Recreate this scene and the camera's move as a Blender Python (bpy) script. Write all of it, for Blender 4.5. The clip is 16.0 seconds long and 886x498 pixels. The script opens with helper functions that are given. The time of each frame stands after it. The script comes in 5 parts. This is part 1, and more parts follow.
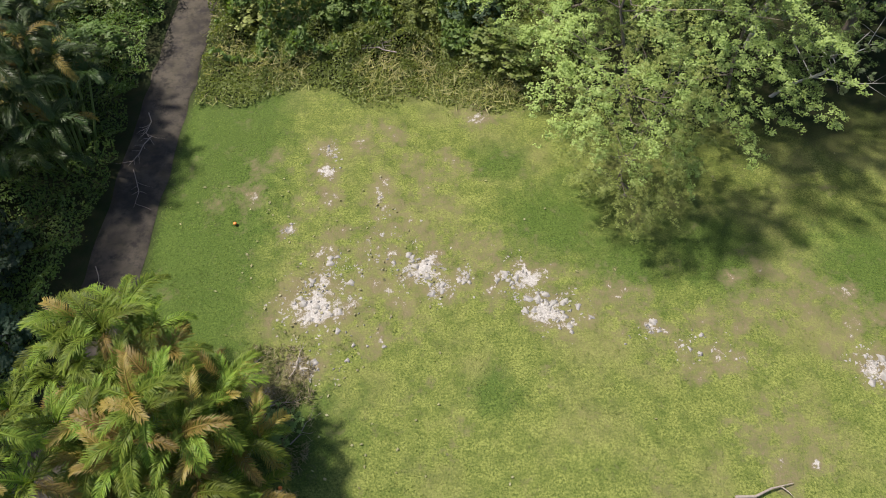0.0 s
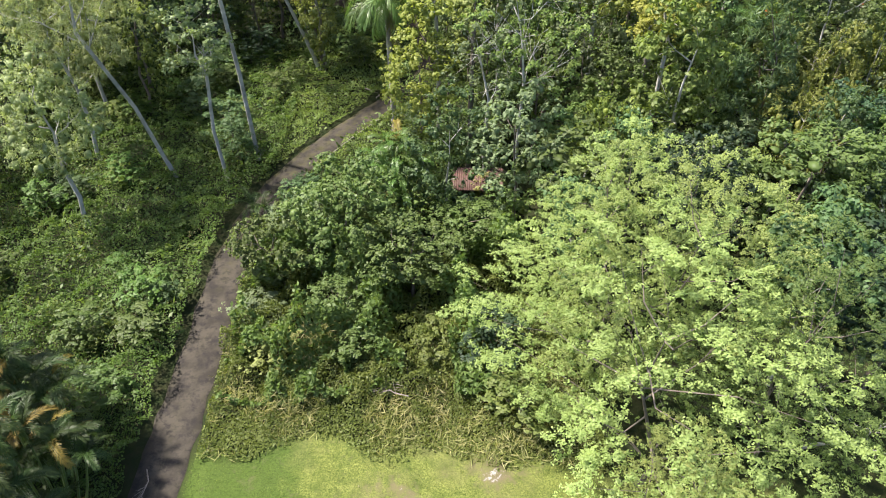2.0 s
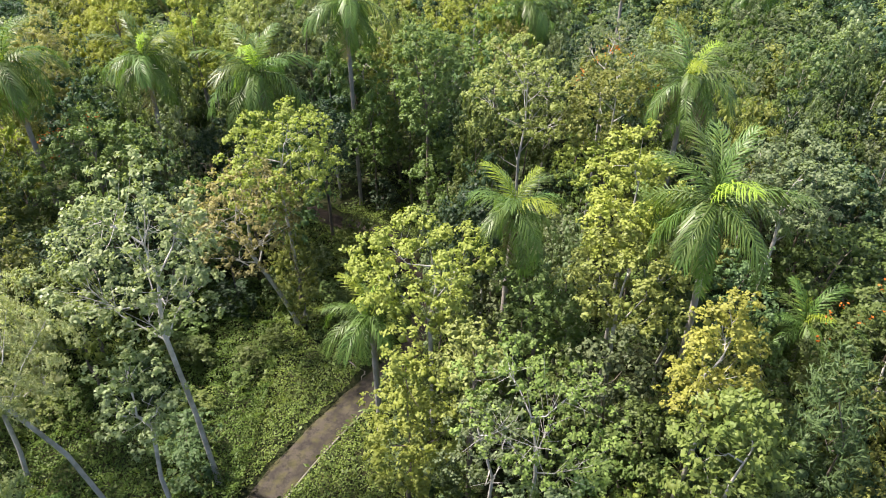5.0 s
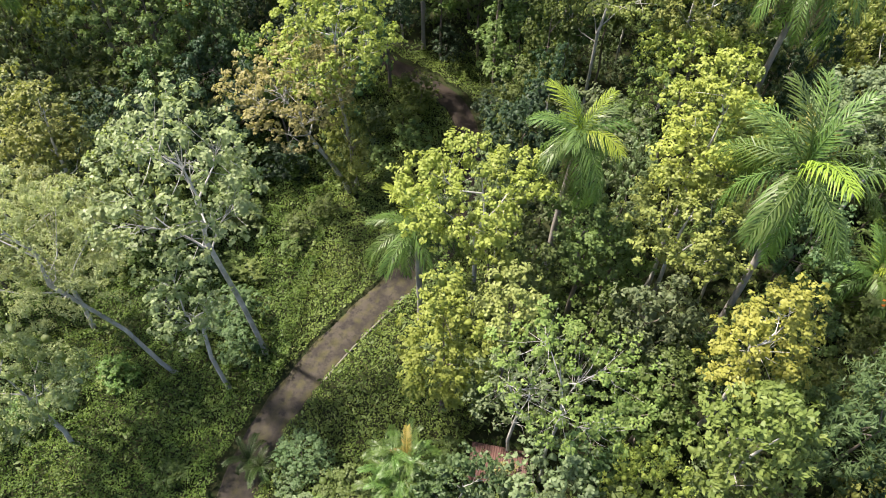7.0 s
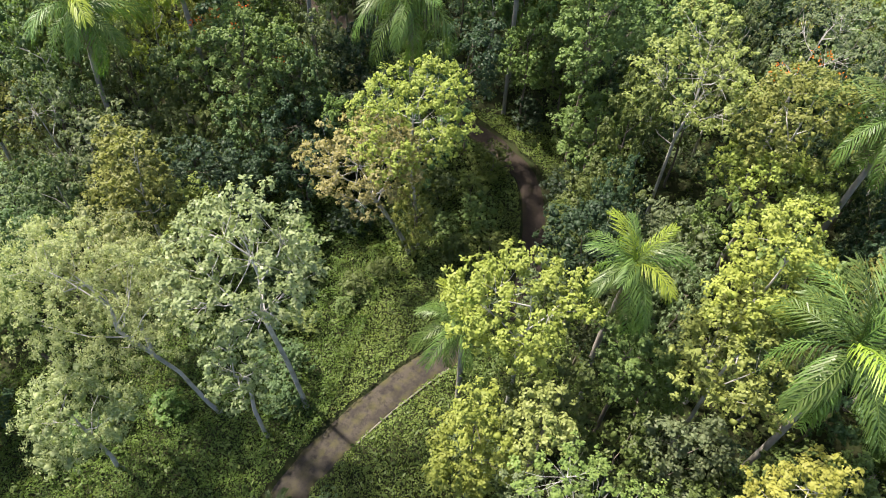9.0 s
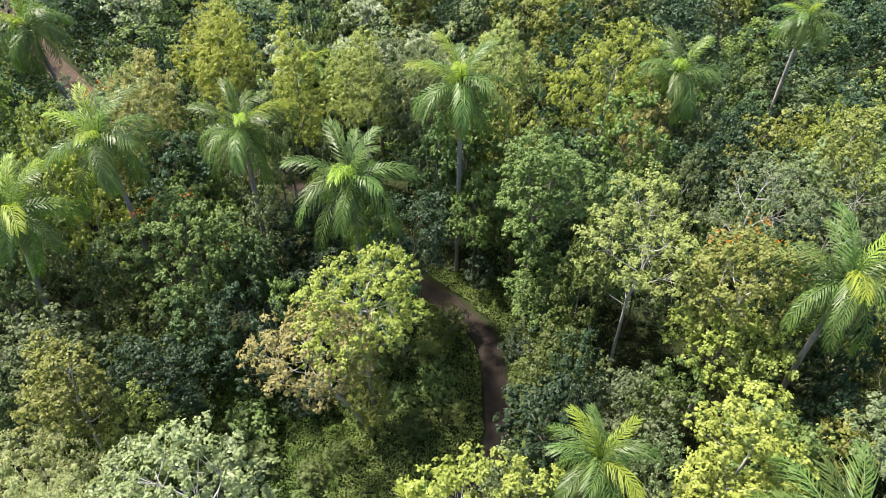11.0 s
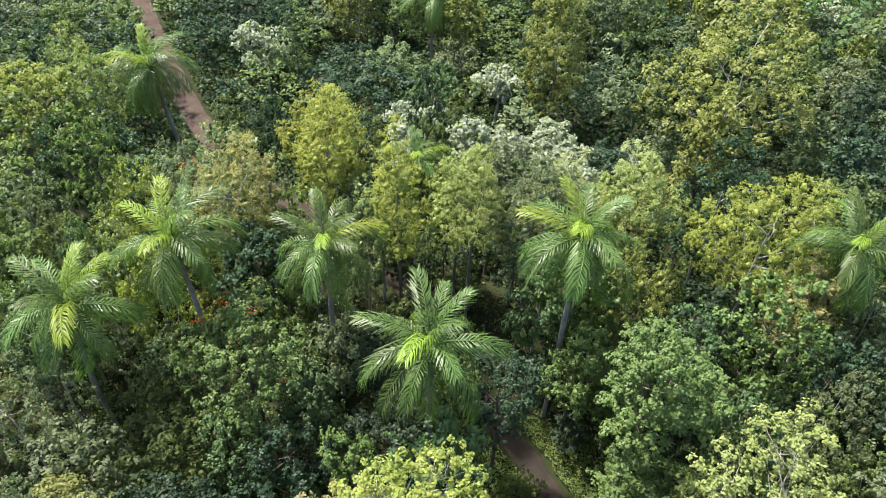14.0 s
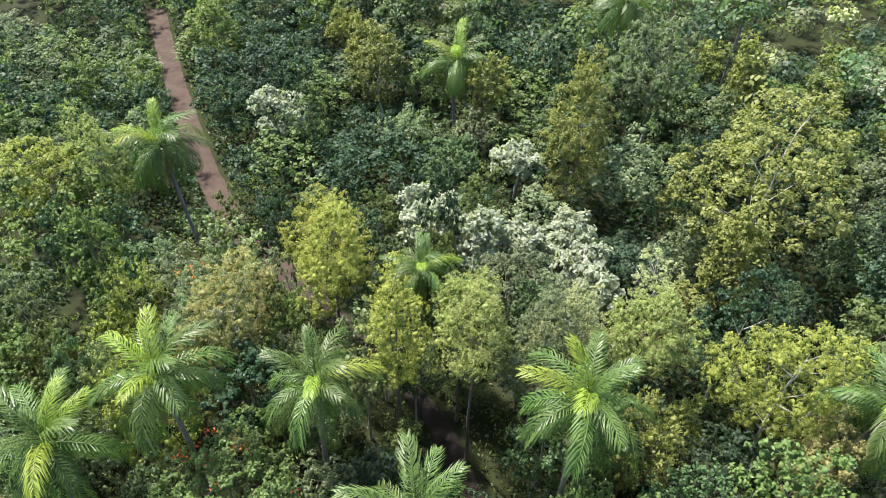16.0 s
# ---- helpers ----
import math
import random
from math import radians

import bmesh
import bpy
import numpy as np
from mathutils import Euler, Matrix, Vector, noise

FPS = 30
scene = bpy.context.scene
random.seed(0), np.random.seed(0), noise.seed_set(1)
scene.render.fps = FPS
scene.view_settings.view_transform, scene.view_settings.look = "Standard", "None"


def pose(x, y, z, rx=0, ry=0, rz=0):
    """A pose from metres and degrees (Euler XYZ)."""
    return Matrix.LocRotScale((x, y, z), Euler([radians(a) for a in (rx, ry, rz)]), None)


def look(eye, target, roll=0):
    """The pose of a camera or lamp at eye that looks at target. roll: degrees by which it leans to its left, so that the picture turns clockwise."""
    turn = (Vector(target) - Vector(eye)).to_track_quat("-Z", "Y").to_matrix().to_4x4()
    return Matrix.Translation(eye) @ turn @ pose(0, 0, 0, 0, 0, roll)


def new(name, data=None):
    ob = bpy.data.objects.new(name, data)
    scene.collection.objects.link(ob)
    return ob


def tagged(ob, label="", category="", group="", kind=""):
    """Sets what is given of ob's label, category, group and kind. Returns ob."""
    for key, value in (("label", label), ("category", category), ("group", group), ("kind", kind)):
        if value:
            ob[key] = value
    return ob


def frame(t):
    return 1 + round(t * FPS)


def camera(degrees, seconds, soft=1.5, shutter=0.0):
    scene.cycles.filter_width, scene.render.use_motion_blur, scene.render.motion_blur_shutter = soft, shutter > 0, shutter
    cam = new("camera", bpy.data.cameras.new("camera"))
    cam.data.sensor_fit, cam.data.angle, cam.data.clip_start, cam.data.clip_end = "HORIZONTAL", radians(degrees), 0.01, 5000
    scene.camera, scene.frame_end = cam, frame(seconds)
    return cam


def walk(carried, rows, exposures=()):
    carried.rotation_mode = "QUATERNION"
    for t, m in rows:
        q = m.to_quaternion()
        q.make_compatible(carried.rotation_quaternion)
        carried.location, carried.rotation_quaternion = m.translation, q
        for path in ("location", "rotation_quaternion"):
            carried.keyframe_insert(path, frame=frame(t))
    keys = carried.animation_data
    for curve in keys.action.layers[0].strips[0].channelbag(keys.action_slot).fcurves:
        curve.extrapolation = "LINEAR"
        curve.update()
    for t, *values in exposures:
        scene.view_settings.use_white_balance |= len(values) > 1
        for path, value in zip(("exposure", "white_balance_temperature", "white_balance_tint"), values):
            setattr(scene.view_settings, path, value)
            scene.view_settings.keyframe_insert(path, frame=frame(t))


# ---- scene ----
cam = camera(64.5, 16.0, 1.0)
PATH = [
    (0, (-0.091, 0.074, 27.461), (-0.088, 1.222, 25.824), -0.4),
    (0.5, (-0.057, 1.084, 28.554), (-0.062, 2.243, 26.924), -0.7),
    (1, (-0.169, 2.773, 29.91), (-0.176, 3.943, 28.288), -0.9),
    (1.5, (-0.229, 4.948, 31.203), (-0.24, 6.296, 29.726), -0.8),
    (2, (-0.373, 7.671, 32.263), (-0.383, 9.209, 30.984), -1.0),
    (2.5, (-0.423, 10.847, 33.748), (-0.43, 12.538, 32.679), -1.0),
    (3, (-0.358, 14.152, 35.239), (-0.202, 15.956, 34.392), -1.3),
    (3.2, (-0.321, 15.411, 35.644), (-0.146, 17.239, 34.851), -1.4),
    (5.3, (0.048, 28.133, 43.412), (0.034, 29.706, 42.177), -0.4),
    (5.5, (0.137, 29.072, 43.816), (0.12, 30.591, 42.514), -0.5),
    (6, (0.236, 31.082, 45.226), (0.211, 32.455, 43.772), -0.4),
    (6.5, (0.298, 32.816, 46.573), (0.235, 34.054, 45.004), -0.2),
    (7, (0.353, 34.369, 47.962), (0.207, 35.569, 46.369), 0.3),
    (7.5, (0.367, 35.669, 49.359), (0.212, 36.871, 47.768), 0.4),
    (8, (0.223, 36.732, 50.702), (0.006, 37.927, 49.113), 0.9),
    (8.2, (0.272, 37.079, 50.99), (-0.092, 38.24, 49.402), 2.3),
    (10.3, (0.288, 41.438, 55.127), (0.047, 42.635, 53.543), 0.6),
    (10.5, (0.238, 42.028, 55.197), (-0.017, 43.283, 53.661), 0.6),
    (10.7, (0.151, 42.697, 55.27), (-0.122, 44.024, 53.799), 0.5),
    (10.9, (0.037, 43.388, 55.353), (-0.25, 44.783, 53.949), 0.4),
    (11, (-0.031, 43.761, 55.386), (-0.322, 45.177, 54.004), 0.5),
    (11.5, (-0.492, 45.775, 55.714), (-0.785, 47.206, 54.349), 0.6),
    (12, (-1.197, 48.026, 55.956), (-1.599, 49.432, 54.592), 1.1),
    (12.5, (-1.637, 50.462, 56.236), (-2.069, 51.86, 54.872), 1.3),
    (13, (-2.328, 53.111, 56.486), (-2.878, 54.461, 55.118), 1.8),
    (13.5, (-2.802, 55.789, 56.955), (-3.39, 57.117, 55.58), 1.9),
    (14, (-3.389, 58.37, 58.037), (-3.977, 59.697, 56.661), 2.0),
    (14.5, (-3.957, 60.849, 59.529), (-4.546, 62.174, 58.152), 2.0),
    (15, (-4.591, 63.219, 61.071), (-5.185, 64.541, 59.693), 2.2),
    (15.5, (-5.272, 65.556, 62.487), (-5.877, 66.873, 61.109), 2.1),
    (16, (-5.998, 67.808, 63.639), (-6.657, 69.1, 62.262), 2.3),
]
walk(cam, [(t, look(eye, target, roll)) for t, eye, target, roll in PATH],
     exposures=[(0.0, 1.24, 6500, 13), (1.0, 1.33, 6500, 12), (2.2, 1.94, 6400, 14), (3.2, 2.1, 6200, 23), (5.3, 1.86, 6700, 16), (9.0, 1.82, 6700, 15), (12.0, 1.86, 6400, 15), (16.0, 1.86, 6200, 17)])

# ---- world and sun ----
SUN_AZ, SUN_EL = 287.0, 58.0          # degrees clockwise from +y, degrees above the horizon
world = bpy.data.worlds.new("sky")
scene.world = world
world.use_nodes = True
wt = world.node_tree
sky = wt.nodes.new("ShaderNodeTexSky")
sky.sky_type, sky.sun_disc = "NISHITA", False
sky.dust_density, sky.ozone_density = 1.6, 1.0
sky.sun_elevation, sky.sun_rotation = radians(SUN_EL), radians(SUN_AZ)
wt.links.new(sky.outputs[0], wt.nodes["Background"].inputs[0])
wt.nodes["Background"].inputs[1].default_value = 0.108
sun = new("sun", bpy.data.lights.new("sun", "SUN"))
sun.data.energy, sun.data.angle, sun.data.color = 5.0, radians(3.5), (1.0, 0.94, 0.82)
az, el = radians(SUN_AZ), radians(SUN_EL)
sun.matrix_world = look((math.sin(az) * math.cos(el) * 300, math.cos(az) * math.cos(el) * 300, math.sin(el) * 300), (0, 0, 0))

# ---- materials ----
RNG = np.random.default_rng(7)


def nodes_of(name):
    m = bpy.data.materials.new(name)
    m.use_nodes = True
    return m, m.node_tree, m.node_tree.nodes["Principled BSDF"]


def mix_rgb(nt, fac, a, b, mode="MIX"):
    n = nt.nodes.new("ShaderNodeMix")
    n.data_type, n.blend_type = "RGBA", mode
    for sock, v in ((n.inputs[0], fac), (n.inputs[6], a), (n.inputs[7], b)):
        if isinstance(v, bpy.types.NodeSocket):
            nt.links.new(v, sock)
        elif isinstance(v, (int, float)):
            sock.default_value = v
        else:
            sock.default_value = (*v, 1)
    return n.outputs[2]


def math_node(nt, op, a, b=0.0, clamp=False):
    n = nt.nodes.new("ShaderNodeMath")
    n.operation, n.use_clamp = op, clamp
    for sock, v in ((n.inputs[0], a), (n.inputs[1], b)):
        if isinstance(v, bpy.types.NodeSocket):
            nt.links.new(v, sock)
        else:
            sock.default_value = v
    return n.outputs[0]


def noise_tex(nt, scale, detail=4.0, rough=0.6, space="Object", out="Fac"):
    tc = nt.nodes.new("ShaderNodeTexCoord")
    n = nt.nodes.new("ShaderNodeTexNoise")
    n.inputs["Scale"].default_value, n.inputs["Detail"].default_value, n.inputs["Roughness"].default_value = scale, detail, rough
    nt.links.new(tc.outputs[space], n.inputs["Vector"])
    return n.outputs[out]


def ramp(nt, fac, lo, hi):
    n = nt.nodes.new("ShaderNodeMapRange")
    n.inputs[1].default_value, n.inputs[2].default_value = lo, hi
    nt.links.new(fac, n.inputs[0])
    return n.outputs[0]


def leaf_mat(name, c1, c2, gloss=0.5, through_light=0.42, spread=0.5, shine=0.2):
    """Leaves: each leaf and each plant a little different; light shines partly through."""
    m, nt, p = nodes_of(name)
    geo, oi = nt.nodes.new("ShaderNodeNewGeometry"), nt.nodes.new("ShaderNodeObjectInfo")
    big = ramp(nt, noise_tex(nt, 0.45, 2), 0.35, 0.65)
    col = mix_rgb(nt, math_node(nt, "ADD", math_node(nt, "MULTIPLY", geo.outputs["Random Per Island"], 0.5), math_node(nt, "MULTIPLY", big, 0.5)), c1, c2)
    hsv = nt.nodes.new("ShaderNodeHueSaturation")
    nt.links.new(col, hsv.inputs["Color"])
    nt.links.new(math_node(nt, "ADD", math_node(nt, "MULTIPLY", oi.outputs["Random"], 0.03), 0.49), hsv.inputs["Hue"])
    wide = math_node(nt, "ADD", math_node(nt, "MULTIPLY", ramp(nt, noise_tex(nt, 0.13, 2), 0.3, 0.7), 0.35), 0.82)
    nt.links.new(math_node(nt, "MULTIPLY", wide, math_node(nt, "ADD", math_node(nt, "MULTIPLY", oi.outputs["Random"], spread), 1 - spread / 2)), hsv.inputs["Value"])
    nt.links.new(hsv.outputs[0], p.inputs["Base Color"])
    p.inputs["Roughness"].default_value = gloss
    p.inputs["Specular IOR Level"].default_value = shine
    tr = nt.nodes.new("ShaderNodeBsdfTranslucent")
    nt.links.new(mix_rgb(nt, 1.0, hsv.outputs[0], (1.3, 1.38, 0.62), "MULTIPLY"), tr.inputs["Color"])
    mx = nt.nodes.new("ShaderNodeMixShader")
    mx.inputs[0].default_value = through_light
    nt.links.new(p.outputs[0], mx.inputs[1])
    nt.links.new(tr.outputs[0], mx.inputs[2])
    nt.links.new(mx.outputs[0], nt.nodes["Material Output"].inputs["Surface"])
    return m


def rough_mat(name, c1, c2, scale, rough=0.85, bump=0.3, bump_scale=None, c3=None):
    m, nt, p = nodes_of(name)
    col = mix_rgb(nt, ramp(nt, noise_tex(nt, scale, 6), 0.3, 0.7), c1, c2)
    if c3:
        col = mix_rgb(nt, ramp(nt, noise_tex(nt, scale * 0.17, 3), 0.5, 0.7), col, c3)
    nt.links.new(col, p.inputs["Base Color"])
    p.inputs["Roughness"].default_value = rough
    b = nt.nodes.new("ShaderNodeBump")
    b.inputs["Strength"].default_value, b.inputs["Distance"].default_value = bump, 0.03
    nt.links.new(noise_tex(nt, bump_scale or scale * 3, 5), b.inputs["Height"])
    nt.links.new(b.outputs[0], p.inputs["Normal"])
    return m


LEAF = {
    "green": leaf_mat("leaf_green", (0.070, 0.106, 0.028), (0.128, 0.168, 0.052), spread=0.6),
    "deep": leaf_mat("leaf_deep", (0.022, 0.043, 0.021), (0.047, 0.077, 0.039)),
    "lime": leaf_mat("leaf_lime", (0.168, 0.2, 0.037), (0.256, 0.278, 0.067), spread=0.35),
    "soft": leaf_mat("leaf_soft", (0.175, 0.215, 0.062), (0.265, 0.305, 0.102), spread=0.3),
    "yellow": leaf_mat("leaf_yellow", (0.188, 0.202, 0.036), (0.272, 0.272, 0.066), spread=0.25),
    "olive": leaf_mat("leaf_olive", (0.138, 0.162, 0.040), (0.225, 0.242, 0.07), spread=0.4),
    "rust": leaf_mat("leaf_rust", (0.195, 0.19, 0.075), (0.285, 0.262, 0.105), spread=0.25),
    "silver": leaf_mat("leaf_silver", (0.135, 0.18, 0.072), (0.255, 0.3, 0.15), gloss=0.4, spread=0.2),
    "grey": leaf_mat("leaf_grey", (0.096, 0.130, 0.060), (0.162, 0.196, 0.100), spread=0.5),
    "blue": leaf_mat("leaf_blue", (0.055, 0.097, 0.037), (0.105, 0.152, 0.062), spread=0.5),
    "white": leaf_mat("leaf_white", (0.2, 0.245, 0.165), (0.37, 0.41, 0.3), gloss=0.4, spread=0.2),
    "orange": leaf_mat("leaf_orange", (0.45, 0.08, 0.02), (0.6, 0.14, 0.03), spread=0.2),
    "weed": leaf_mat("leaf_weed", (0.09, 0.126, 0.03), (0.168, 0.2, 0.056)),
    "vine": leaf_mat("leaf_vine", (0.046, 0.087, 0.016), (0.098, 0.149, 0.031), through_light=0.36),
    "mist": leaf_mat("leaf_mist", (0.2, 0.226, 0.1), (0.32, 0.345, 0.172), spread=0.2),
    "lawn": leaf_mat("leaf_lawn", (0.042, 0.062, 0.01), (0.105, 0.122, 0.025)),
    "straw": leaf_mat("leaf_straw", (0.3, 0.26, 0.14), (0.17, 0.18, 0.06)),
    "palm": leaf_mat("leaf_palm", (0.048, 0.094, 0.021), (0.125, 0.185, 0.044), gloss=0.42, through_light=0.42, shine=0.35),
    "palm_young": leaf_mat("leaf_palm_young", (0.17, 0.24, 0.03), (0.25, 0.31, 0.05), gloss=0.4, through_light=0.5, spread=0.25),
    "palm_dry": leaf_mat("leaf_palm_dry", (0.15, 0.125, 0.08), (0.21, 0.18, 0.12)),
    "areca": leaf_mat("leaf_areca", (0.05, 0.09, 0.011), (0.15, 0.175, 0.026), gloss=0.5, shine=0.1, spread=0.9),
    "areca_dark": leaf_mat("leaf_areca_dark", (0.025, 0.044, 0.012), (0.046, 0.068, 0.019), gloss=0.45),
    "areca_dry": leaf_mat("leaf_areca_dry", (0.13, 0.085, 0.02), (0.2, 0.16, 0.04)),
}
BARK_WHITE = rough_mat("bark_white", (0.42, 0.40, 0.36), (0.27, 0.255, 0.225), 3.0, c3=(0.17, 0.17, 0.14))
BARK_BROWN = rough_mat("bark_brown", (0.085, 0.066, 0.05), (0.15, 0.125, 0.10), 4.0)
BARK_PALM = rough_mat("bark_palm", (0.19, 0.172, 0.15), (0.28, 0.255, 0.225), 2.0, c3=(0.12, 0.108, 0.095))
SHAFT = rough_mat("palm_shaft", (0.07, 0.11, 0.03), (0.10, 0.14, 0.045), 2.0, rough=0.4, bump=0.05)
TWIG = rough_mat("dead_twig", (0.20, 0.17, 0.145), (0.11, 0.09, 0.075), 9.0)
STONE = rough_mat("pale_stone", (0.205, 0.196, 0.184), (0.115, 0.106, 0.096), 5.0, c3=(0.09, 0.082, 0.07))


def road_material():
    m, nt, p = nodes_of("old_road")
    at = nt.nodes.new("ShaderNodeAttribute")
    at.attribute_name = "dirt"
    ed = nt.nodes.new("ShaderNodeAttribute")
    ed.attribute_name = "edge"
    grain = noise_tex(nt, 14.0, 6)
    big = noise_tex(nt, 0.55, 5, 0.65)
    tar = mix_rgb(nt, ramp(nt, big, 0.4, 0.6), (0.021, 0.018, 0.0145), (0.047, 0.04, 0.031))
    tar = mix_rgb(nt, ramp(nt, noise_tex(nt, 1.6, 7, 0.75), 0.48, 0.62), tar, (0.014, 0.012, 0.012))
    # near dirt darkened to stand for tree shade; the far clay stays lighter
    soil = mix_rgb(nt, ramp(nt, big, 0.35, 0.65), (0.0125, 0.0095, 0.0078), (0.026, 0.019, 0.0155))
    red = nt.nodes.new("ShaderNodeAttribute")
    red.attribute_name = "clay"
    soil = mix_rgb(nt, red.outputs["Fac"], soil, mix_rgb(nt, ramp(nt, big, 0.35, 0.65), (0.036, 0.023, 0.017), (0.062, 0.044, 0.034)))
    col = mix_rgb(nt, at.outputs["Fac"], tar, soil)
    moss = math_node(nt, "MULTIPLY", ramp(nt, ed.outputs["Fac"], 0.0, 1.0), ramp(nt, noise_tex(nt, 1.3, 5), 0.42, 0.6), True)
    col = mix_rgb(nt, moss, col, (0.06, 0.058, 0.016))
    col = mix_rgb(nt, math_node(nt, "MULTIPLY", grain, 0.35), col, (0.028, 0.025, 0.022))
    nt.links.new(col, p.inputs["Base Color"])
    p.inputs["Roughness"].default_value = 0.85
    p.inputs["Specular IOR Level"].default_value = 0.12
    b = nt.nodes.new("ShaderNodeBump")
    b.inputs["Strength"].default_value, b.inputs["Distance"].default_value = 0.5, 0.02
    nt.links.new(grain, b.inputs["Height"])
    nt.links.new(b.outputs[0], p.inputs["Normal"])
    return m


def ground_material():
    m, nt, p = nodes_of("ground_cover")
    lawn, bare = nt.nodes.new("ShaderNodeAttribute"), nt.nodes.new("ShaderNodeAttribute")
    lawn.attribute_name, bare.attribute_name = "lawn", "bare"
    fine, mid, big = noise_tex(nt, 11.0, 9, 0.8), noise_tex(nt, 1.1, 6, 0.7), noise_tex(nt, 0.22, 4, 0.6)
    grass = mix_rgb(nt, ramp(nt, fine, 0.38, 0.62), (0.030, 0.044, 0.009), (0.162, 0.178, 0.047))
    grass = mix_rgb(nt, math_node(nt, "MULTIPLY", ramp(nt, mid, 0.42, 0.66), 0.7), grass, (0.03, 0.05, 0.009))
    grass = mix_rgb(nt, math_node(nt, "MULTIPLY", ramp(nt, big, 0.48, 0.66), 0.55), grass, (0.115, 0.108, 0.045))
    tree_shade = nt.nodes.new("ShaderNodeAttribute")
    tree_shade.attribute_name = "tree_shade"
    shade_fac = ramp(nt, math_node(nt, "ADD", tree_shade.outputs["Fac"], math_node(nt, "MULTIPLY", math_node(nt, "SUBTRACT", mid, 0.5), 1.1)), 0.2, 0.8)
    # darker green painted where the trees would shade the lawn
    green = mix_rgb(nt, ramp(nt, fine, 0.36, 0.64), (0.012, 0.027, 0.005), (0.058, 0.092, 0.017))
    grass = mix_rgb(nt, math_node(nt, "MULTIPLY", shade_fac, 0.85), grass, green)
    dry = mix_rgb(nt, ramp(nt, fine, 0.3, 0.7), (0.135, 0.11, 0.066), (0.062, 0.053, 0.029))
    edge = math_node(nt, "ADD", bare.outputs["Fac"], math_node(nt, "MULTIPLY", math_node(nt, "SUBTRACT", mid, 0.5), 1.3))
    ragged = noise_tex(nt, 2.6, 8, 0.75)
    edge = math_node(nt, "ADD", edge, math_node(nt, "MULTIPLY", math_node(nt, "SUBTRACT", ragged, 0.5), 2.2))
    grass = mix_rgb(nt, ramp(nt, edge, 0.25, 1.0), grass, dry)
    sand = mix_rgb(nt, ramp(nt, fine, 0.35, 0.65), (0.31, 0.297, 0.285), (0.15, 0.137, 0.122))
    grass = mix_rgb(nt, ramp(nt, math_node(nt, "ADD", bare.outputs["Fac"], math_node(nt, "MULTIPLY", math_node(nt, "SUBTRACT", ragged, 0.5), 2.2)), 0.9, 1.08), grass, sand)
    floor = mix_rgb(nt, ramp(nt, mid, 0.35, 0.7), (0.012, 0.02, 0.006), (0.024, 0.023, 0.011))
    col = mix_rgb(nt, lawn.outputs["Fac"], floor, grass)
    nt.links.new(col, p.inputs["Base Color"])
    p.inputs["Roughness"].default_value = 0.9
    p.inputs["Specular IOR Level"].default_value = 0.08
    b = nt.nodes.new("ShaderNodeBump")
    b.inputs["Strength"].default_value, b.inputs["Distance"].default_value = 0.7, 0.06
    nt.links.new(fine, b.inputs["Height"])
    nt.links.new(b.outputs[0], p.inputs["Normal"])
    return m


# ---- mesh helpers ----
def mesh_np(name, verts, faces, mat=None, smooth=False):
    """A mesh from arrays of vertices and quads (triangles repeat no index: they come as rows of three)."""
    me = bpy.data.meshes.new(name)
    verts = np.asarray(verts, dtype=np.float32)
    loops = np.concatenate([np.asarray(f, dtype=np.int32).ravel() for f in faces])
    sizes = np.concatenate([np.full(len(f), np.asarray(f).shape[1], dtype=np.int32) for f in faces])
    me.vertices.add(len(verts))
    me.vertices.foreach_set("co", verts.ravel())
    me.loops.add(len(loops))
    me.loops.foreach_set("vertex_index", loops)
    me.polygons.add(len(sizes))
    me.polygons.foreach_set("loop_start", np.concatenate([[0], np.cumsum(sizes)[:-1]]).astype(np.int32))
    me.polygons.foreach_set("loop_total", sizes)
    if smooth:
        me.polygons.foreach_set("use_smooth", np.ones(len(sizes), dtype=bool))
    me.update(calc_edges=True)
    if mat:
        me.materials.append(mat)
    return me


def unit(v):
    return v / np.maximum(np.linalg.norm(v, axis=-1, keepdims=True), 1e-6)


def leaf_quads(rng, pts, nrm, length, width, hang=0.0):
    """One pointed leaf at each point, lying across its normal; hang pulls the tips down."""
    n = len(pts)
    t = unit(np.cross(nrm, rng.normal(size=(n, 3))))
    t[:, 2] -= hang
    t = unit(t)
    s = unit(np.cross(nrm, t))
    ln = length * rng.uniform(0.65, 1.3, (n, 1))
    wd = width * rng.uniform(0.7, 1.25, (n, 1))
    a = pts - t * ln * 0.5
    b = a + t * ln * 0.45 + s * wd * 0.5
    c = a + t * ln - nrm * ln * 0.12
    d = a + t * ln * 0.45 - s * wd * 0.5
    return np.stack([a, b, c, d], 1).reshape(-1, 3)


def quads(n):
    return np.arange(n * 4).reshape(n, 4)


def tube(points, radii, sides=6):
    """Vertices and quads of a tapered limb along the points."""
    pts = np.asarray(points, dtype=float)
    d = unit(np.gradient(pts, axis=0))
    ref = np.where(np.abs(d[:, 2:3]) > 0.9, np.array([[1.0, 0, 0]]), np.array([[0, 0, 1.0]]))
    u = unit(np.cross(d, ref))
    v = np.cross(d, u)
    ang = np.linspace(0, 2 * np.pi, sides, endpoint=False)
    ring = u[:, None] * np.cos(ang)[None, :, None] + v[:, None] * np.sin(ang)[None, :, None]
    V = (pts[:, None] + ring * np.asarray(radii)[:, None, None]).reshape(-1, 3)
    F = []
    for i in range(len(pts) - 1):
        for j in range(sides):
            k = (j + 1) % sides
            F.append((i * sides + j, i * sides + k, (i + 1) * sides + k, (i + 1) * sides + j))
    return V, np.array(F)


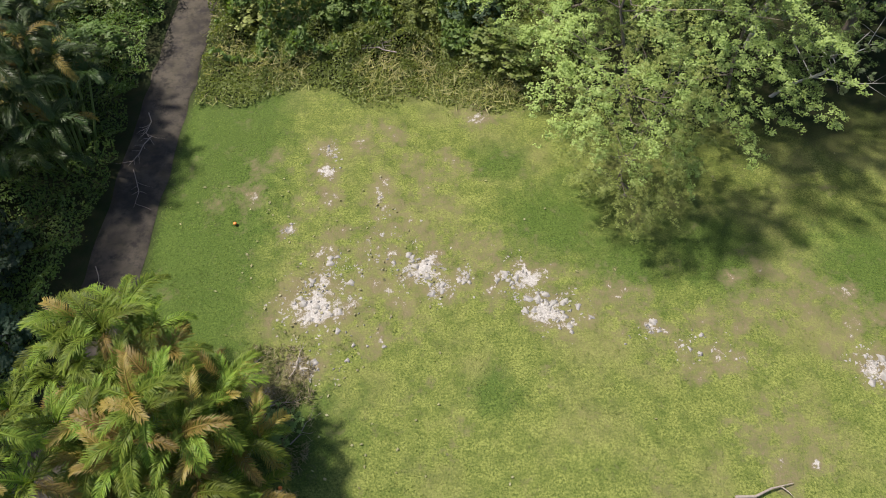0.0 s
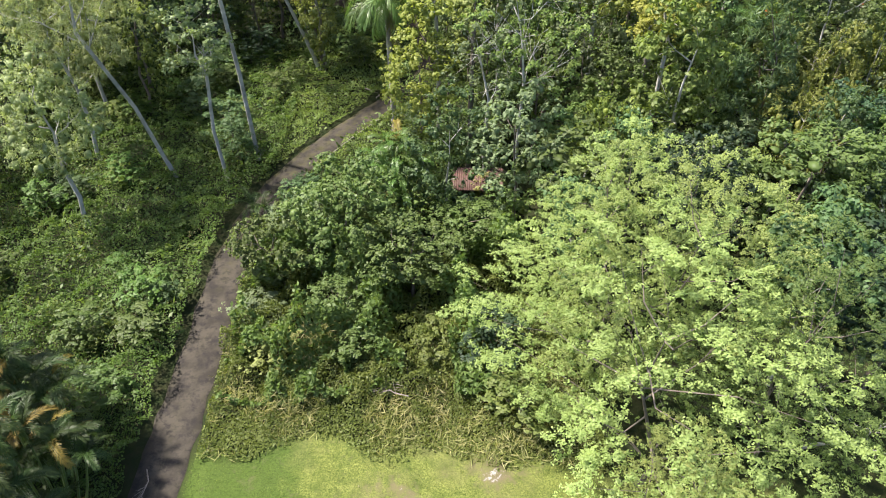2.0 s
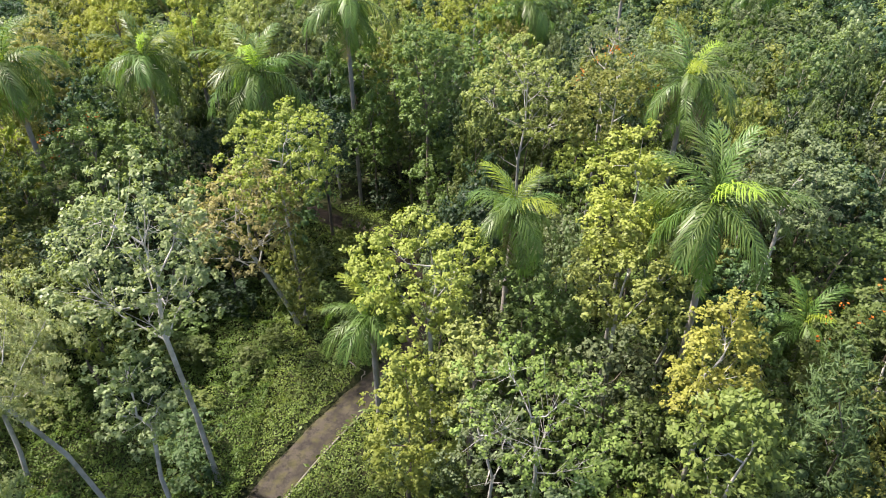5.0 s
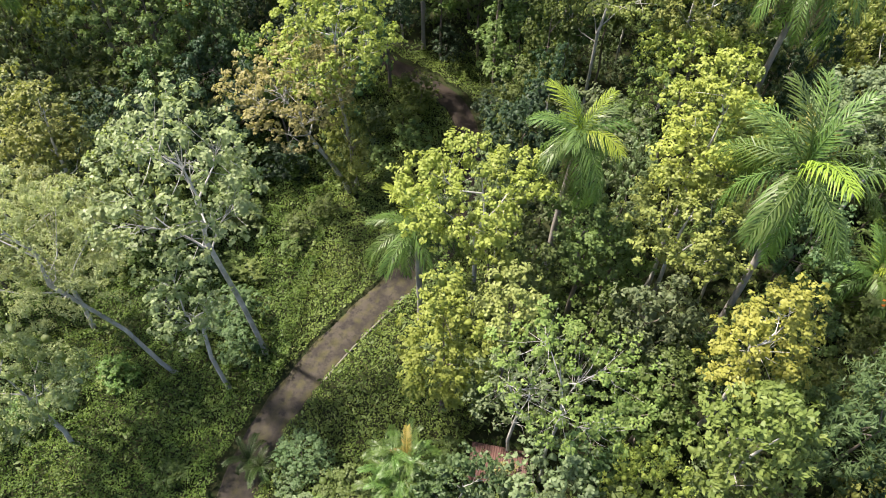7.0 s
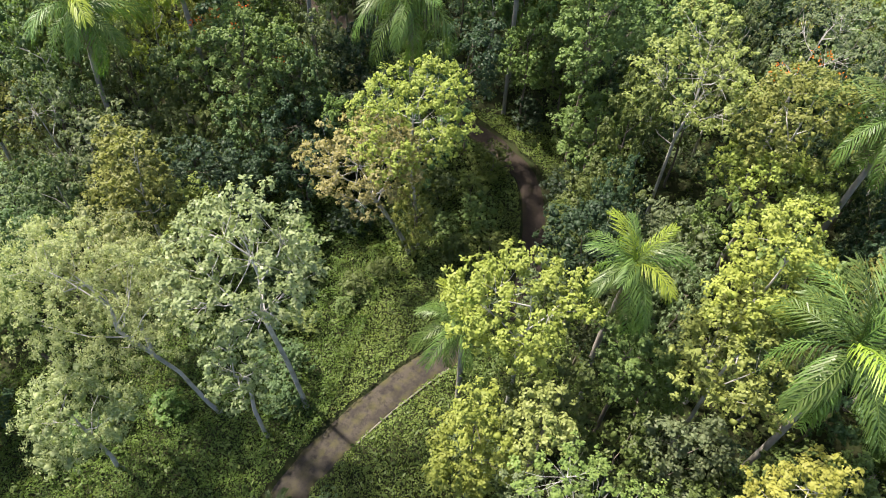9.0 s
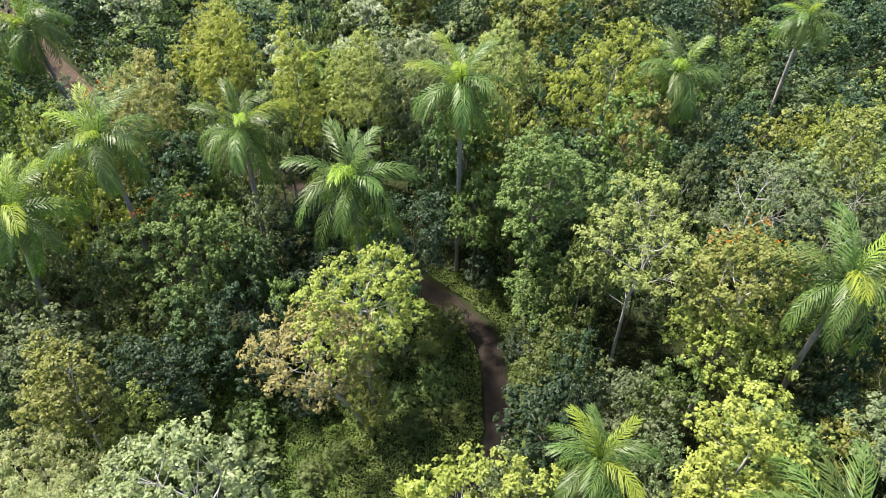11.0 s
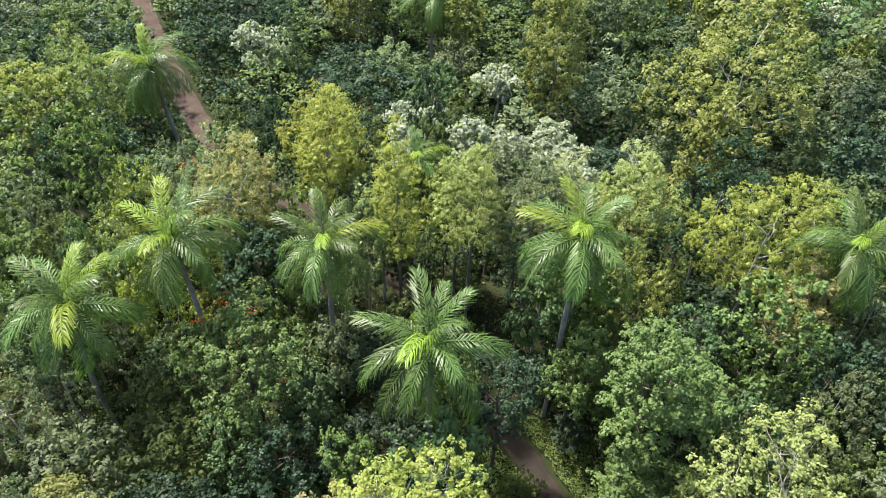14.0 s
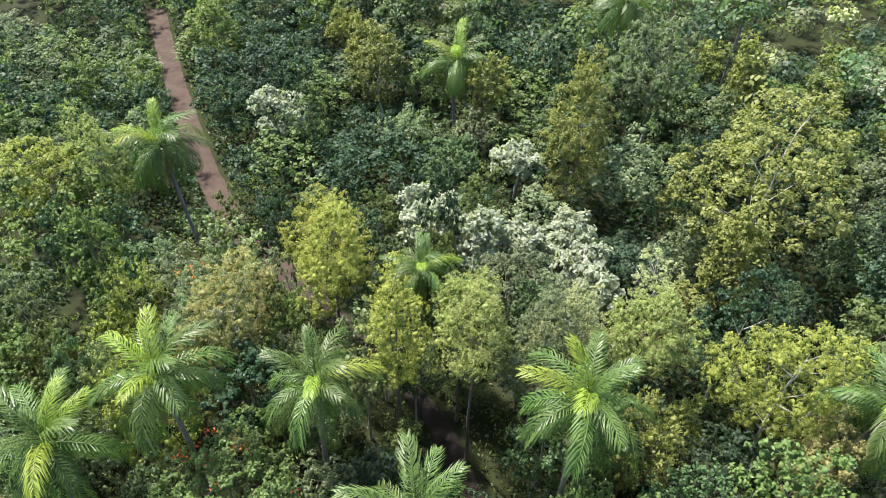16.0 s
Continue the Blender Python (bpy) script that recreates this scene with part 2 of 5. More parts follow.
def join(pieces):
    V, F, at = [], [], 0
    for v, f in pieces:
        V.append(v)
        F.append(f + at)
        at += len(v)
    return np.concatenate(V), np.concatenate(F)


def part_of(name, mesh, parent, mat=None, m=None, label=""):
    ob = new(name, mesh)
    ob.parent = parent
    if m is not None:
        ob.matrix_basis = m
    if mat:
        ob.material_slots[0].link = "OBJECT"
        ob.material_slots[0].material = mat
    if label:
        tagged(ob, label)
    return ob


def part(name, bm, material, parent, label=""):
    me = bpy.data.meshes.new(name)
    bm.to_mesh(me)
    bm.free()
    me.materials.append(material)
    return part_of(name, me, parent, label=label)


# ---- the ground and the lane ----
LANE = [(-15.4, -60), (-15.5, 8), (-15.5, 36), (-15.6, 45), (-14.6, 52.5), (-12.3, 58.2), (-9.6, 63), (-6.6, 67.4),
        (-3.6, 71.5), (-1.9, 76.5), (-2.7, 82), (-4.6, 88.2), (-8.6, 92), (-13.6, 95), (-18.5, 99.5), (-26, 105), (-42, 111), (-60, 116.3),
        (-72, 123), (-88, 134.5), (-104, 147), (-120, 160)]


def smooth_line(pts, step=0.6):
    p = [Vector(q) for q in pts]
    out = []
    for i in range(len(p) - 1):
        a, b, c, d = p[max(i - 1, 0)], p[i], p[i + 1], p[min(i + 2, len(p) - 1)]
        n = max(2, int((c - b).length / step))
        for k in range(n):
            t = k / n
            out.append(0.5 * (2 * b + (c - a) * t + (2 * a - 5 * b + 4 * c - d) * t * t + (3 * b - a - 3 * c + d) * t ** 3))
    return np.array([(*v,) for v in out])


LANE_PTS = smooth_line(LANE)


def lane_grid():
    """Distance from the lane's centre line, on a grid over the plan."""
    gx, gy = np.arange(-150, 100, 0.5), np.arange(-62, 200, 0.5)
    X, Y = np.meshgrid(gx, gy, indexing="ij")
    out = np.full(X.shape, 1e9)
    for a, b in LANE_PTS[::2]:
        i0, i1 = np.searchsorted(gx, (a - 14, a + 14))
        j0, j1 = np.searchsorted(gy, (b - 14, b + 14))
        out[i0:i1, j0:j1] = np.minimum(out[i0:i1, j0:j1], np.hypot(X[i0:i1, j0:j1] - a, Y[i0:i1, j0:j1] - b))
    return np.minimum(out, 14.0)


LANE_GRID = lane_grid()


def lane_gap(x, y):
    """Distance from the lane's centre line, up to 14 m."""
    x, y = np.atleast_1d(np.asarray(x, dtype=float)), np.atleast_1d(np.asarray(y, dtype=float))
    u, v = np.clip((x + 150) * 2, 0, LANE_GRID.shape[0] - 1.01), np.clip((y + 62) * 2, 0, LANE_GRID.shape[1] - 1.01)
    k, n = u.astype(int), v.astype(int)
    u, v, g = u - k, v - n, LANE_GRID
    return (g[k, n] * (1 - u) + g[k + 1, n] * u) * (1 - v) + (g[k, n + 1] * (1 - u) + g[k + 1, n + 1] * u) * v


def value_noise(x, y, scale, seed=0.0):
    """Smooth noise over the plan; many points at once are read off a fine grid."""
    def at(a, b):
        return noise.noise(Vector((a * scale + seed, b * scale - seed, seed)))
    x, y = np.asarray(x, dtype=float), np.asarray(y, dtype=float)
    if x.size > 5000:
        step = 0.14 / scale
        gx, gy = np.arange(x.min(), x.max() + 2 * step, step), np.arange(y.min(), y.max() + 2 * step, step)
        if len(gx) * len(gy) < 0.5 * x.size:
            grid = np.array([[at(a, b) for b in gy] for a in gx])
            u, v = (x - gx[0]) / step, (y - gy[0]) / step
            k, n = np.minimum(u.astype(int), len(gx) - 2), np.minimum(v.astype(int), len(gy) - 2)
            u, v = u - k, v - n
            return (grid[k, n] * (1 - u) + grid[k + 1, n] * u) * (1 - v) + (grid[k, n + 1] * (1 - u) + grid[k + 1, n + 1] * u) * v
    return np.array([at(a, b) for a, b in zip(np.ravel(x), np.ravel(y))]).reshape(np.shape(x))


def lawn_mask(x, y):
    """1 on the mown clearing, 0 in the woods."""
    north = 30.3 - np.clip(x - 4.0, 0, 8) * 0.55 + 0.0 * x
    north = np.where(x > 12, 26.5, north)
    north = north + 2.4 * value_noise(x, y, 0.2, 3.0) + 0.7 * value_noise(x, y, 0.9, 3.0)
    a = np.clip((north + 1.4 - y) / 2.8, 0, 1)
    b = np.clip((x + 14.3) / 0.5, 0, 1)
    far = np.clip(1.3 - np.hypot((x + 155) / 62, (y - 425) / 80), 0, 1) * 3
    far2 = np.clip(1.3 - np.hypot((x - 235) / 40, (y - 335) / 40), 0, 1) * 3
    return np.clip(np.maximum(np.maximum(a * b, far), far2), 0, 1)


BARE = [(-6.3, 25.8, 0.8), (-5.9, 24.3, 0.6), (-7.5, 20.5, 0.5), (-5.8, 16.4, 2.1), (-1.3, 18.1, 1.4), (-0.4, 17.2, 1.0),
        (0.8, 17.8, 0.7), (3.6, 17.4, 1.6), (5.0, 15.8, 1.4), (9.2, 15.0, 0.5), (18.4, 13.0, 1.4), (-5.8, 13.2, 0.9), (-2.3, 18.9, 0.8), (14.5, 8.8, 0.5)]
SOIL = [(-2.4, 19.3, 2.6), (-2.0, 22.5, 2.0), (15.0, 16.5, 2.2), (-3.5, 26.5, 1.4), (-10.5, 22.5, 1.2), (-8.3, 12.4, 1.2), (7.2, 16.4, 1.8), (-4.7, 18.8, 1.9), (11.3, 14.2, 2.0),
        (-3.4, 16.6, 2.6), (1.6, 19.6, 1.6), (-0.5, 24.5, 1.6), (-9.2, 25.0, 1.1), (13.8, 9.6, 1.8), (-6.2, 22.6, 1.4), (17.5, 15.5, 2.2), (2.0, 28.6, 1.3)]


def bare_mask(x, y):
    out = np.zeros(np.shape(x))
    for a, b, r in BARE:
        out = np.maximum(out, 1.22 - np.hypot(x - a, (y - b) * 1.15) / r * 0.72)
    for a, b, r in SOIL:
        out = np.maximum(out, np.minimum(1.0 - np.hypot(x - a, (y - b) * 1.15) / r * 0.6, 0.56))
    wob = value_noise(x, y, 0.8, 2.0) * 0.55 + value_noise(x, y, 2.1, 8.0) * 0.35
    return np.clip(out + wob * (out > -0.6), 0, 1.3)


def tree_shade_mask(x, y):
    """Tree shade put into the grass colour: darker green by the lane and trees."""
    out = np.clip((-6.5 - x) / 3.5, 0, 1)
    for a, e, r in ((5.5, 21.0, 3.2), (8.5, 18.5, 2.4), (13.0, 19.0, 3.0), (-6.0, 10.0, 2.6), (3.0, 25.0, 1.6), (2.0, 12.0, 1.2), (20.0, 18.0, 3.5)):
        out = np.maximum(out, 1.1 - np.hypot(x - a, y - e) / r * 0.7)
    return np.clip(out, 0, 1)


def build_ground():
    def axis(lo, hi, fine, out):
        core = np.arange(lo, hi, fine)
        grow = np.cumsum(fine * 1.22 ** np.arange(1, 60))
        grow = grow[grow < out]
        return np.concatenate([(lo - grow)[::-1], core, core[-1] + grow])
    xs, ys = axis(-19, 26, 0.35, 4000), axis(4, 36, 0.35, 4000)
    X, Y = np.meshgrid(xs, ys)
    gap = lane_gap(X.ravel(), Y.ravel()).reshape(X.shape)
    Z = 0.07 * value_noise(X, Y, 0.25) + 0.02 * value_noise(X, Y, 1.1, 5.0)
    Z = np.where(gap < 2.2, np.minimum(Z, -0.06), Z)
    n, k = X.shape
    idx = np.arange(n * k).reshape(n, k)
    F = np.stack([idx[:-1, :-1], idx[:-1, 1:], idx[1:, 1:], idx[1:, :-1]], -1).reshape(-1, 4)
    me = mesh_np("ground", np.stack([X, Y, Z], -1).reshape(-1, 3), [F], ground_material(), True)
    for key, val in (("lawn", lawn_mask(X, Y)), ("bare", bare_mask(X, Y)), ("tree_shade", tree_shade_mask(X, Y))):
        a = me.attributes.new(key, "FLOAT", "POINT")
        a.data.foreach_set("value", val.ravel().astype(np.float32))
    return tagged(new("ground", me), "mown grass clearing with dry patches running into dark forest floor", "ground", kind="structure")


GROUND = build_ground()


def build_road():
    p = LANE_PTS
    d = unit(np.gradient(p, axis=0))
    side = np.stack([d[:, 1], -d[:, 0]], 1)
    across = np.array([-1.0, -0.85, -0.5, 0, 0.5, 0.85, 1.0])
    V, dirt, edge, clay = [], [], [], []
    for i, (q, s) in enumerate(zip(p, side)):
        half = (1.3 if q[1] < 72 else 1.12 if q[0] > -45 else 1.85) + 0.12 * noise.noise(Vector((i * 0.3, 0, 3.1)))
        for c in across:
            w = half * c + (0.16 * noise.noise(Vector((i * 0.35, c * 5, 9.0))) if abs(c) > 0.8 else 0)
            V.append((q[0] + s[0] * w, q[1] + s[1] * w, -0.05 if abs(c) == 1 else 0.02 + 0.02 * (1 - c * c)))
            dirt.append(min(max((q[1] - 66) / 12, 0), 1) * 1.0)
            clay.append(min(max((-q[0] - 45) / 10, 0), 1))
            e = (0.5 if abs(c) < 0.3 else 0.0) + (0.6 if abs(c) > 0.8 else 0)
            edge.append(e * min(max((q[1] - 40) / 10, 0.15), 1) * (0.3 if q[1] > 75 else 1))
    n = len(across)
    idx = np.arange(len(p) * n).reshape(len(p), n)
    F = np.stack([idx[:-1, :-1], idx[:-1, 1:], idx[1:, 1:], idx[1:, :-1]], -1).reshape(-1, 4)
    me = mesh_np("road", V, [F], road_material(), True)
    for key, val in (("dirt", dirt), ("edge", edge), ("clay", clay)):
        me.attributes.new(key, "FLOAT", "POINT").data.foreach_set("value", np.array(val, dtype=np.float32))
    return tagged(new("road", me), "narrow worn grey concrete lane turning to brown dirt", "road", kind="structure")


build_road()


# ---- trees ----
def icosahedron():
    bm = bmesh.new()
    bmesh.ops.create_icosphere(bm, subdivisions=1, radius=1.0)
    V = np.array([v.co[:] for v in bm.verts])
    F = np.array([[v.index for v in f.verts] for f in bm.faces])
    bm.free()
    return V, F


ICO_V, ICO_F = icosahedron()


def crown_clumps(rng, n, mid, half, R, shape):
    """Middles of the leaf clumps that fill a crown of uneven outline, spread apart from one another."""
    v = unit(rng.normal(size=(max(n * 9, 60), 3)))
    v = v[(v[:, 2] > -0.6) | (rng.random(len(v)) < 0.3)]
    bulge = np.ones(len(v))
    for _ in range(4):
        bulge += 0.13 * np.sin(v @ (unit(rng.normal(size=3)) * rng.uniform(2.5, 5.0)) + rng.uniform(0, 6.28))
    f = rng.uniform(0.45, 1.0, len(v)) ** 0.6 * bulge
    w = 1.0 - 0.35 * np.maximum(v[:, 2], 0) if shape == "tall" else 1.0 + 0.2 * np.maximum(v[:, 2], 0) if shape == "flat" else 1.0
    P = np.stack([v[:, 0] * R * f * w, v[:, 1] * R * f * w, mid + v[:, 2] * half * f], 1)
    pick, gap = [0], np.linalg.norm(P - P[0], axis=1)
    for _ in range(min(n, len(P)) - 1):
        k = int(np.argmax(gap * rng.uniform(0.75, 1.0, len(gap))))
        pick.append(k)
        gap = np.minimum(gap, np.linalg.norm(P - P[k], axis=1))
    return P[pick]


def tree_meshes(seed, top, base, R, shape="round", n=0, dens=1.0, cr=1.0, tufts=12, per=13, tr=0.34, ll=0.27, lw=0.17, hang=0.25, flat=0.8, trunk_r=0.18, twigs=0.25, core=0.0, spray=0.0, foot=(0, 0), ragged=0.25):
    """Trunk with limbs, and a crown of clumps of leaf tufts; the foot at the origin, the crown's middle away from it by foot."""
    rng = np.random.default_rng(seed)
    mid, half = (top + base) / 2, (top - base) / 2
    n = n or int(np.clip(dens * 2.0 * R * (half + 0.25 * R) / cr ** 2, 7, 190))
    C = crown_clumps(rng, n, mid, max(half - cr * 0.5, 0.5), max(R - cr * 0.5, 0.5), shape)
    rc = cr * rng.uniform(1 - ragged * 1.6, 1 + ragged * 1.4, (n, 1, 1))
    v = unit(rng.normal(size=(n, tufts, 3)))
    v[..., 2] = np.where(v[..., 2] < -0.3, -v[..., 2], v[..., 2])
    tc = C[:, None] + v * rc * rng.uniform(0.55, 1.0, (n, tufts, 1)) * np.array([1, 1, flat])
    if spray:          # twigs that reach outwards and droop
        out = unit(C * np.array([1, 1, 0]) + np.array([0, 0, 0.25 * R]) + rng.normal(size=C.shape) * 0.3 * R)[:, None]
        u = rng.random((n, tufts, 1))
        tc = C[:, None] + out * spray * (u - 0.3) + v * rc * (0.6 - 0.42 * u) - np.array([0, 0, 0.4 * spray]) * u ** 2.5
    w = unit(rng.normal(size=(n, tufts, per, 3)) + 0.7 * v[:, :, None] + np.array([0, 0, 0.3]))
    pts = (tc[:, :, None] + w * tr * rng.uniform(0.25, 1.0, (n, tufts, per, 1))).reshape(-1, 3)
    nrm = unit((w * 0.55 + v[:, :, None] * 0.35).reshape(-1, 3) + np.array([0, 0, 0.5]) + 0.25 * rng.normal(size=pts.shape))
    LV = leaf_quads(rng, pts, nrm, ll, lw, hang)
    faces = [quads(len(pts))]
    if core:
        CV, CF = join([(c + ICO_V * rng.uniform(0.35, 1.25, (len(ICO_V), 1)) * cr * core * np.array([1, 1, flat]), ICO_F) for c in C])
        faces.append(CF + len(LV))
        LV = np.concatenate([LV, CV])
    shift = np.array([foot[0], foot[1], 0])
    LV = LV + shift
    C = C + shift
    crown = mesh_np("crown", LV, faces, LEAF["green"])
    fork, tip = base + (top - base) * 0.1, base + (top - base) * 0.7
    zs = np.array([0, 0.15 * fork, 0.5 * fork + 0.1, fork, (fork + tip) / 2, tip])
    wob = rng.normal(size=(6, 2)) * 0.14 * np.array([0, 0.6, 1.2, 1.4, 2, 2.5])[:, None]
    way = np.clip(zs / (fork + 0.5), 0, 1) ** 1.2
    tp = np.stack([foot[0] * way + wob[:, 0], foot[1] * way + wob[:, 1], zs], 1)
    pieces = [tube(tp, trunk_r * np.array([1.35, 1.0, 0.9, 0.8, 0.45, 0.12]), 8)]
    seeds = C[:max(4, n // 11)]
    group = np.argmin(np.linalg.norm(C[:, None] - seeds[None], axis=2), axis=1)
    for g, c in enumerate(seeds):
        mem = C[group == g]
        if not len(mem):
            continue
        end = mem.mean(0)
        z0 = np.clip(end[2] - np.hypot(end[0] - foot[0], end[1] - foot[1]) * rng.uniform(0.7, 1.2), fork * 0.85, tip * 0.95)
        a = np.array([np.interp(z0, zs, tp[:, 0]), np.interp(z0, zs, tp[:, 1]), z0])
        m1 = a + (end - a) * 0.5 + rng.normal(size=3) * 0.25 + np.array([0, 0, -0.2])
        r0 = trunk_r * 0.34
        pieces.append(tube([a, m1, end], [r0, r0 * 0.65, r0 * 0.25], 5))
        for q in mem[rng.random(len(mem)) < twigs]:
            s0 = m1 + (end - m1) * rng.uniform(0.0, 0.8)
            pieces.append(tube([s0, s0 + (q - s0) * 0.5 + rng.normal(size=3) * 0.15, q + (q - s0) * 0.12], [r0 * 0.32, r0 * 0.22, r0 * 0.06], 4))
    V, F = join(pieces)
    return mesh_np("trunk", V, [F], BARK_BROWN, True), crown


STYLE = {
    "leafy": dict(core=0.34, cr=0.95, tufts=12, per=13, tr=0.32, ll=0.25, lw=0.16),
    "fine": dict(core=0.4, cr=0.85, tufts=13, per=14, tr=0.3, ll=0.2, lw=0.085, hang=0.6, flat=1.3, shape="tall"),
    "open": dict(cr=0.75, tufts=7, per=12, tr=0.3, ll=0.25, lw=0.16, twigs=0.9, dens=0.9, ragged=0.35, trunk_r=0.16),
    "broad": dict(core=0.32, cr=1.0, tufts=10, per=9, tr=0.4, ll=0.4, lw=0.2, hang=0.45),
    "sparse": dict(cr=0.75, tufts=6, per=11, tr=0.28, ll=0.22, lw=0.13, twigs=1.0, dens=0.8, ragged=0.4, trunk_r=0.13),
    "droop": dict(core=0.32, cr=1.0, tufts=8, per=12, tr=0.5, ll=0.55, lw=0.1, hang=0.7),
    "tufted": dict(core=0.36, cr=0.7, tufts=8, per=16, tr=0.34, ll=0.26, lw=0.15, hang=-0.3, flat=1.2),
}
KINDS = {
    # height 16, crown radius 4: scaled for each tree
    "round": [tree_meshes(100 + i, 16, 5.5, 4.0, n=46, cr=1.1, tufts=11, per=12, tr=0.36, ll=0.28, lw=0.18, core=0.38) for i in range(3)],
    "skirt": [tree_meshes(600 + i, 16, 0.8, 4.0, "tall", n=190, cr=0.55, tufts=26, per=14, tr=0.125, ll=0.078, lw=0.04, hang=0.6, flat=1.0, trunk_r=0.08, twigs=0.1, spray=1.35) for i in range(2)],
    "wood_round": [tree_meshes(700 + i, 16, 5.0, 4.0, n=36, cr=1.15, tufts=9, per=10, tr=0.42, ll=0.36, lw=0.23, twigs=0.1, core=0.38) for i in range(5)],
    "wood_fine": [tree_meshes(800 + i, 16, 3.5, 4.0, "tall", n=44, cr=1.0, tufts=9, per=10, tr=0.4, ll=0.3, lw=0.15, hang=0.5, flat=1.25, twigs=0.1, core=0.38) for i in range(4)],
    "wood_broad": [tree_meshes(900 + i, 16, 5.0, 4.0, "flat", n=32, cr=1.2, tufts=8, per=9, tr=0.5, ll=0.5, lw=0.27, hang=0.4, twigs=0.1, core=0.38) for i in range(3)],
    "wood_open": [tree_meshes(950 + i, 16, 5.0, 4.0, n=44, cr=0.85, tufts=6, per=10, tr=0.38, ll=0.31, lw=0.19, trunk_r=0.15, twigs=0.8, ragged=0.35) for i in range(3)],
    "leaning": [tree_meshes(640, 16, 9.0, 4.6, "flat", n=96, cr=1.0, tufts=24, per=12, tr=0.22, ll=0.14, lw=0.06, spray=1.5, hang=0.5, flat=0.7, foot=(-3.4, -1.1), trunk_r=0.15, twigs=0.2)],
    "shrub": [tree_meshes(650 + i, 16, 1.5, 4.0, n=17, cr=1.5, tufts=11, per=10, tr=0.6, ll=0.55, lw=0.3, twigs=0.2, trunk_r=0.12, ragged=0.45, hang=-0.1, core=0.3) for i in range(4)],
    "low": [tree_meshes(980 + i, 16, 4.0, 4.2, ("round", "tall")[i % 2], n=18, cr=1.35, tufts=8, per=7, tr=0.62, ll=0.5, lw=0.3, twigs=0.0, core=0.4) for i in range(4)],
}


def blossom_mesh(seed):
    """Orange flower heads over the upper half of a crown of radius 4, height 16."""
    rng = np.random.default_rng(seed)
    v = unit(rng.normal(size=(13, 3)))
    v[:, 2] = np.abs(v[:, 2]) * 0.9 + 0.05
    c = np.array([0, 0, 10.8]) + unit(v) * np.array([3.7, 3.7, 5.0])
    p = np.repeat(c, 8, 0) + rng.normal(size=(13 * 8, 3)) * 0.16
    V = leaf_quads(rng, p, unit(rng.normal(size=p.shape) + np.array([0, 0, 0.7])), 0.17, 0.12)
    return mesh_np("blossoms", V, [quads(len(V) // 4)], LEAF["orange"])


BLOSSOMS = blossom_mesh(77)
TREES = []          # x, y, radius of all that stand
COUNT = [0]


def tree(kind, hue, x, y, top, r, words, bark=None, turn=None, kindname="tree", group=""):
    """One tree with its foot at x, y, of that height and crown radius."""
    k = COUNT[0]
    COUNT[0] += 1
    rnd = random.Random(k * 17 + 3)
    meshes = KINDS[kind][k % len(KINDS[kind])]
    ob = new(kindname)
    ob.empty_display_size = 0.5
    ob.matrix_basis = Matrix.LocRotScale((x, y, -0.1), Euler((0, 0, radians(rnd.uniform(0, 360) if turn is None else turn))), (r / 4 * (rnd.uniform(0.75, 1.35) if kindname == "shrub" else 1), r / 4, top / 16))
    part_of("trunk", meshes[0], ob, bark or BARK_BROWN)
    part_of("crown", meshes[1], ob, LEAF[hue])
    tagged(ob, words, kindname, group)
    TREES.append((x, y, r))
    return ob


def hero(style, hue, x, y, top, base, r, words, bark=None, foot=None, flowers=False, **more):
    """A tree with a crown of its own: the crown's middle over x, y, from base to top; foot: where it stands, if not below."""
    k = COUNT[0]
    COUNT[0] += 1
    fx, fy = foot or (x, y)
    ob = new("tree")
    ob.empty_display_size = 0.5
    ob.matrix_basis = pose(fx, fy, -0.1)
    trunk, crown = tree_meshes(2000 + k, top + 0.1, base + 0.1, r, foot=(x - fx, y - fy), **{**STYLE[style], **more})
    part_of("trunk", trunk, ob, bark or BARK_BROWN)
    part_of("crown", crown, ob, LEAF[hue])
    if flowers:
        part_of("blossoms", BLOSSOMS, ob, m=Matrix.LocRotScale((x - fx, y - fy, base - (top - base) * 0.6), None, (r / 4, r / 4, (top - base) / 10)), label="orange flower heads")
    tagged(ob, words, "tree")
    TREES.append((x, y, r))
    return ob


# trees that stand out, by place
W = BARK_WHITE
hero("open", "lime", -13.0, 75.6, 21.2, 12.8, 4.9, "lime-leaved tree with a pale trunk beside the lane", W, (-12.8, 76.8), dens=1.0, cr=0.8, tufts=10, per=12)
hero("open", "rust", -16.0, 73.8, 17.4, 8.6, 4.9, "olive-brown thinning tree with grey twigs", W, (-13.4, 76.0), dens=0.95, twigs=1.0, trunk_r=0.2)
hero("fine", "olive", -12.9, 76.0, 10.5, 2.0, 2.4, "vine-hung olive undergrowth tree")
hero("open", "silver", -16.2, 57.5, 25.8, 14.6, 4.5, "silvery pale-leaved tree with white forked branches", W, (-16.3, 58.8), dens=1.0, trunk_r=0.19)
hero("open", "silver", -18.2, 55.6, 15.0, 8.5, 2.7, "silvery pale-leaved young tree", W)
hero("fine", "mist", -30.0, 59.0, 19.0, 5.0, 4.2, "soft grey-green feathery tree with pale trunk", W)
hero("fine", "mist", -27.5, 50.0, 14.0, 4.0, 3.6, "soft yellow-green feathery tree", W)
hero("leafy", "lime", -0.9, 63.0, 20.3, 11.0, 4.2, "bright green tree beside the lane", W)
hero("leafy", "lime", -2.4, 55.8, 15.0, 4.0, 2.9, "bright green small tree at the lane's edge")
hero("leafy", "soft", 1.5, 56.6, 16.4, 11.6, 2.2, "yellow-green small round tree")
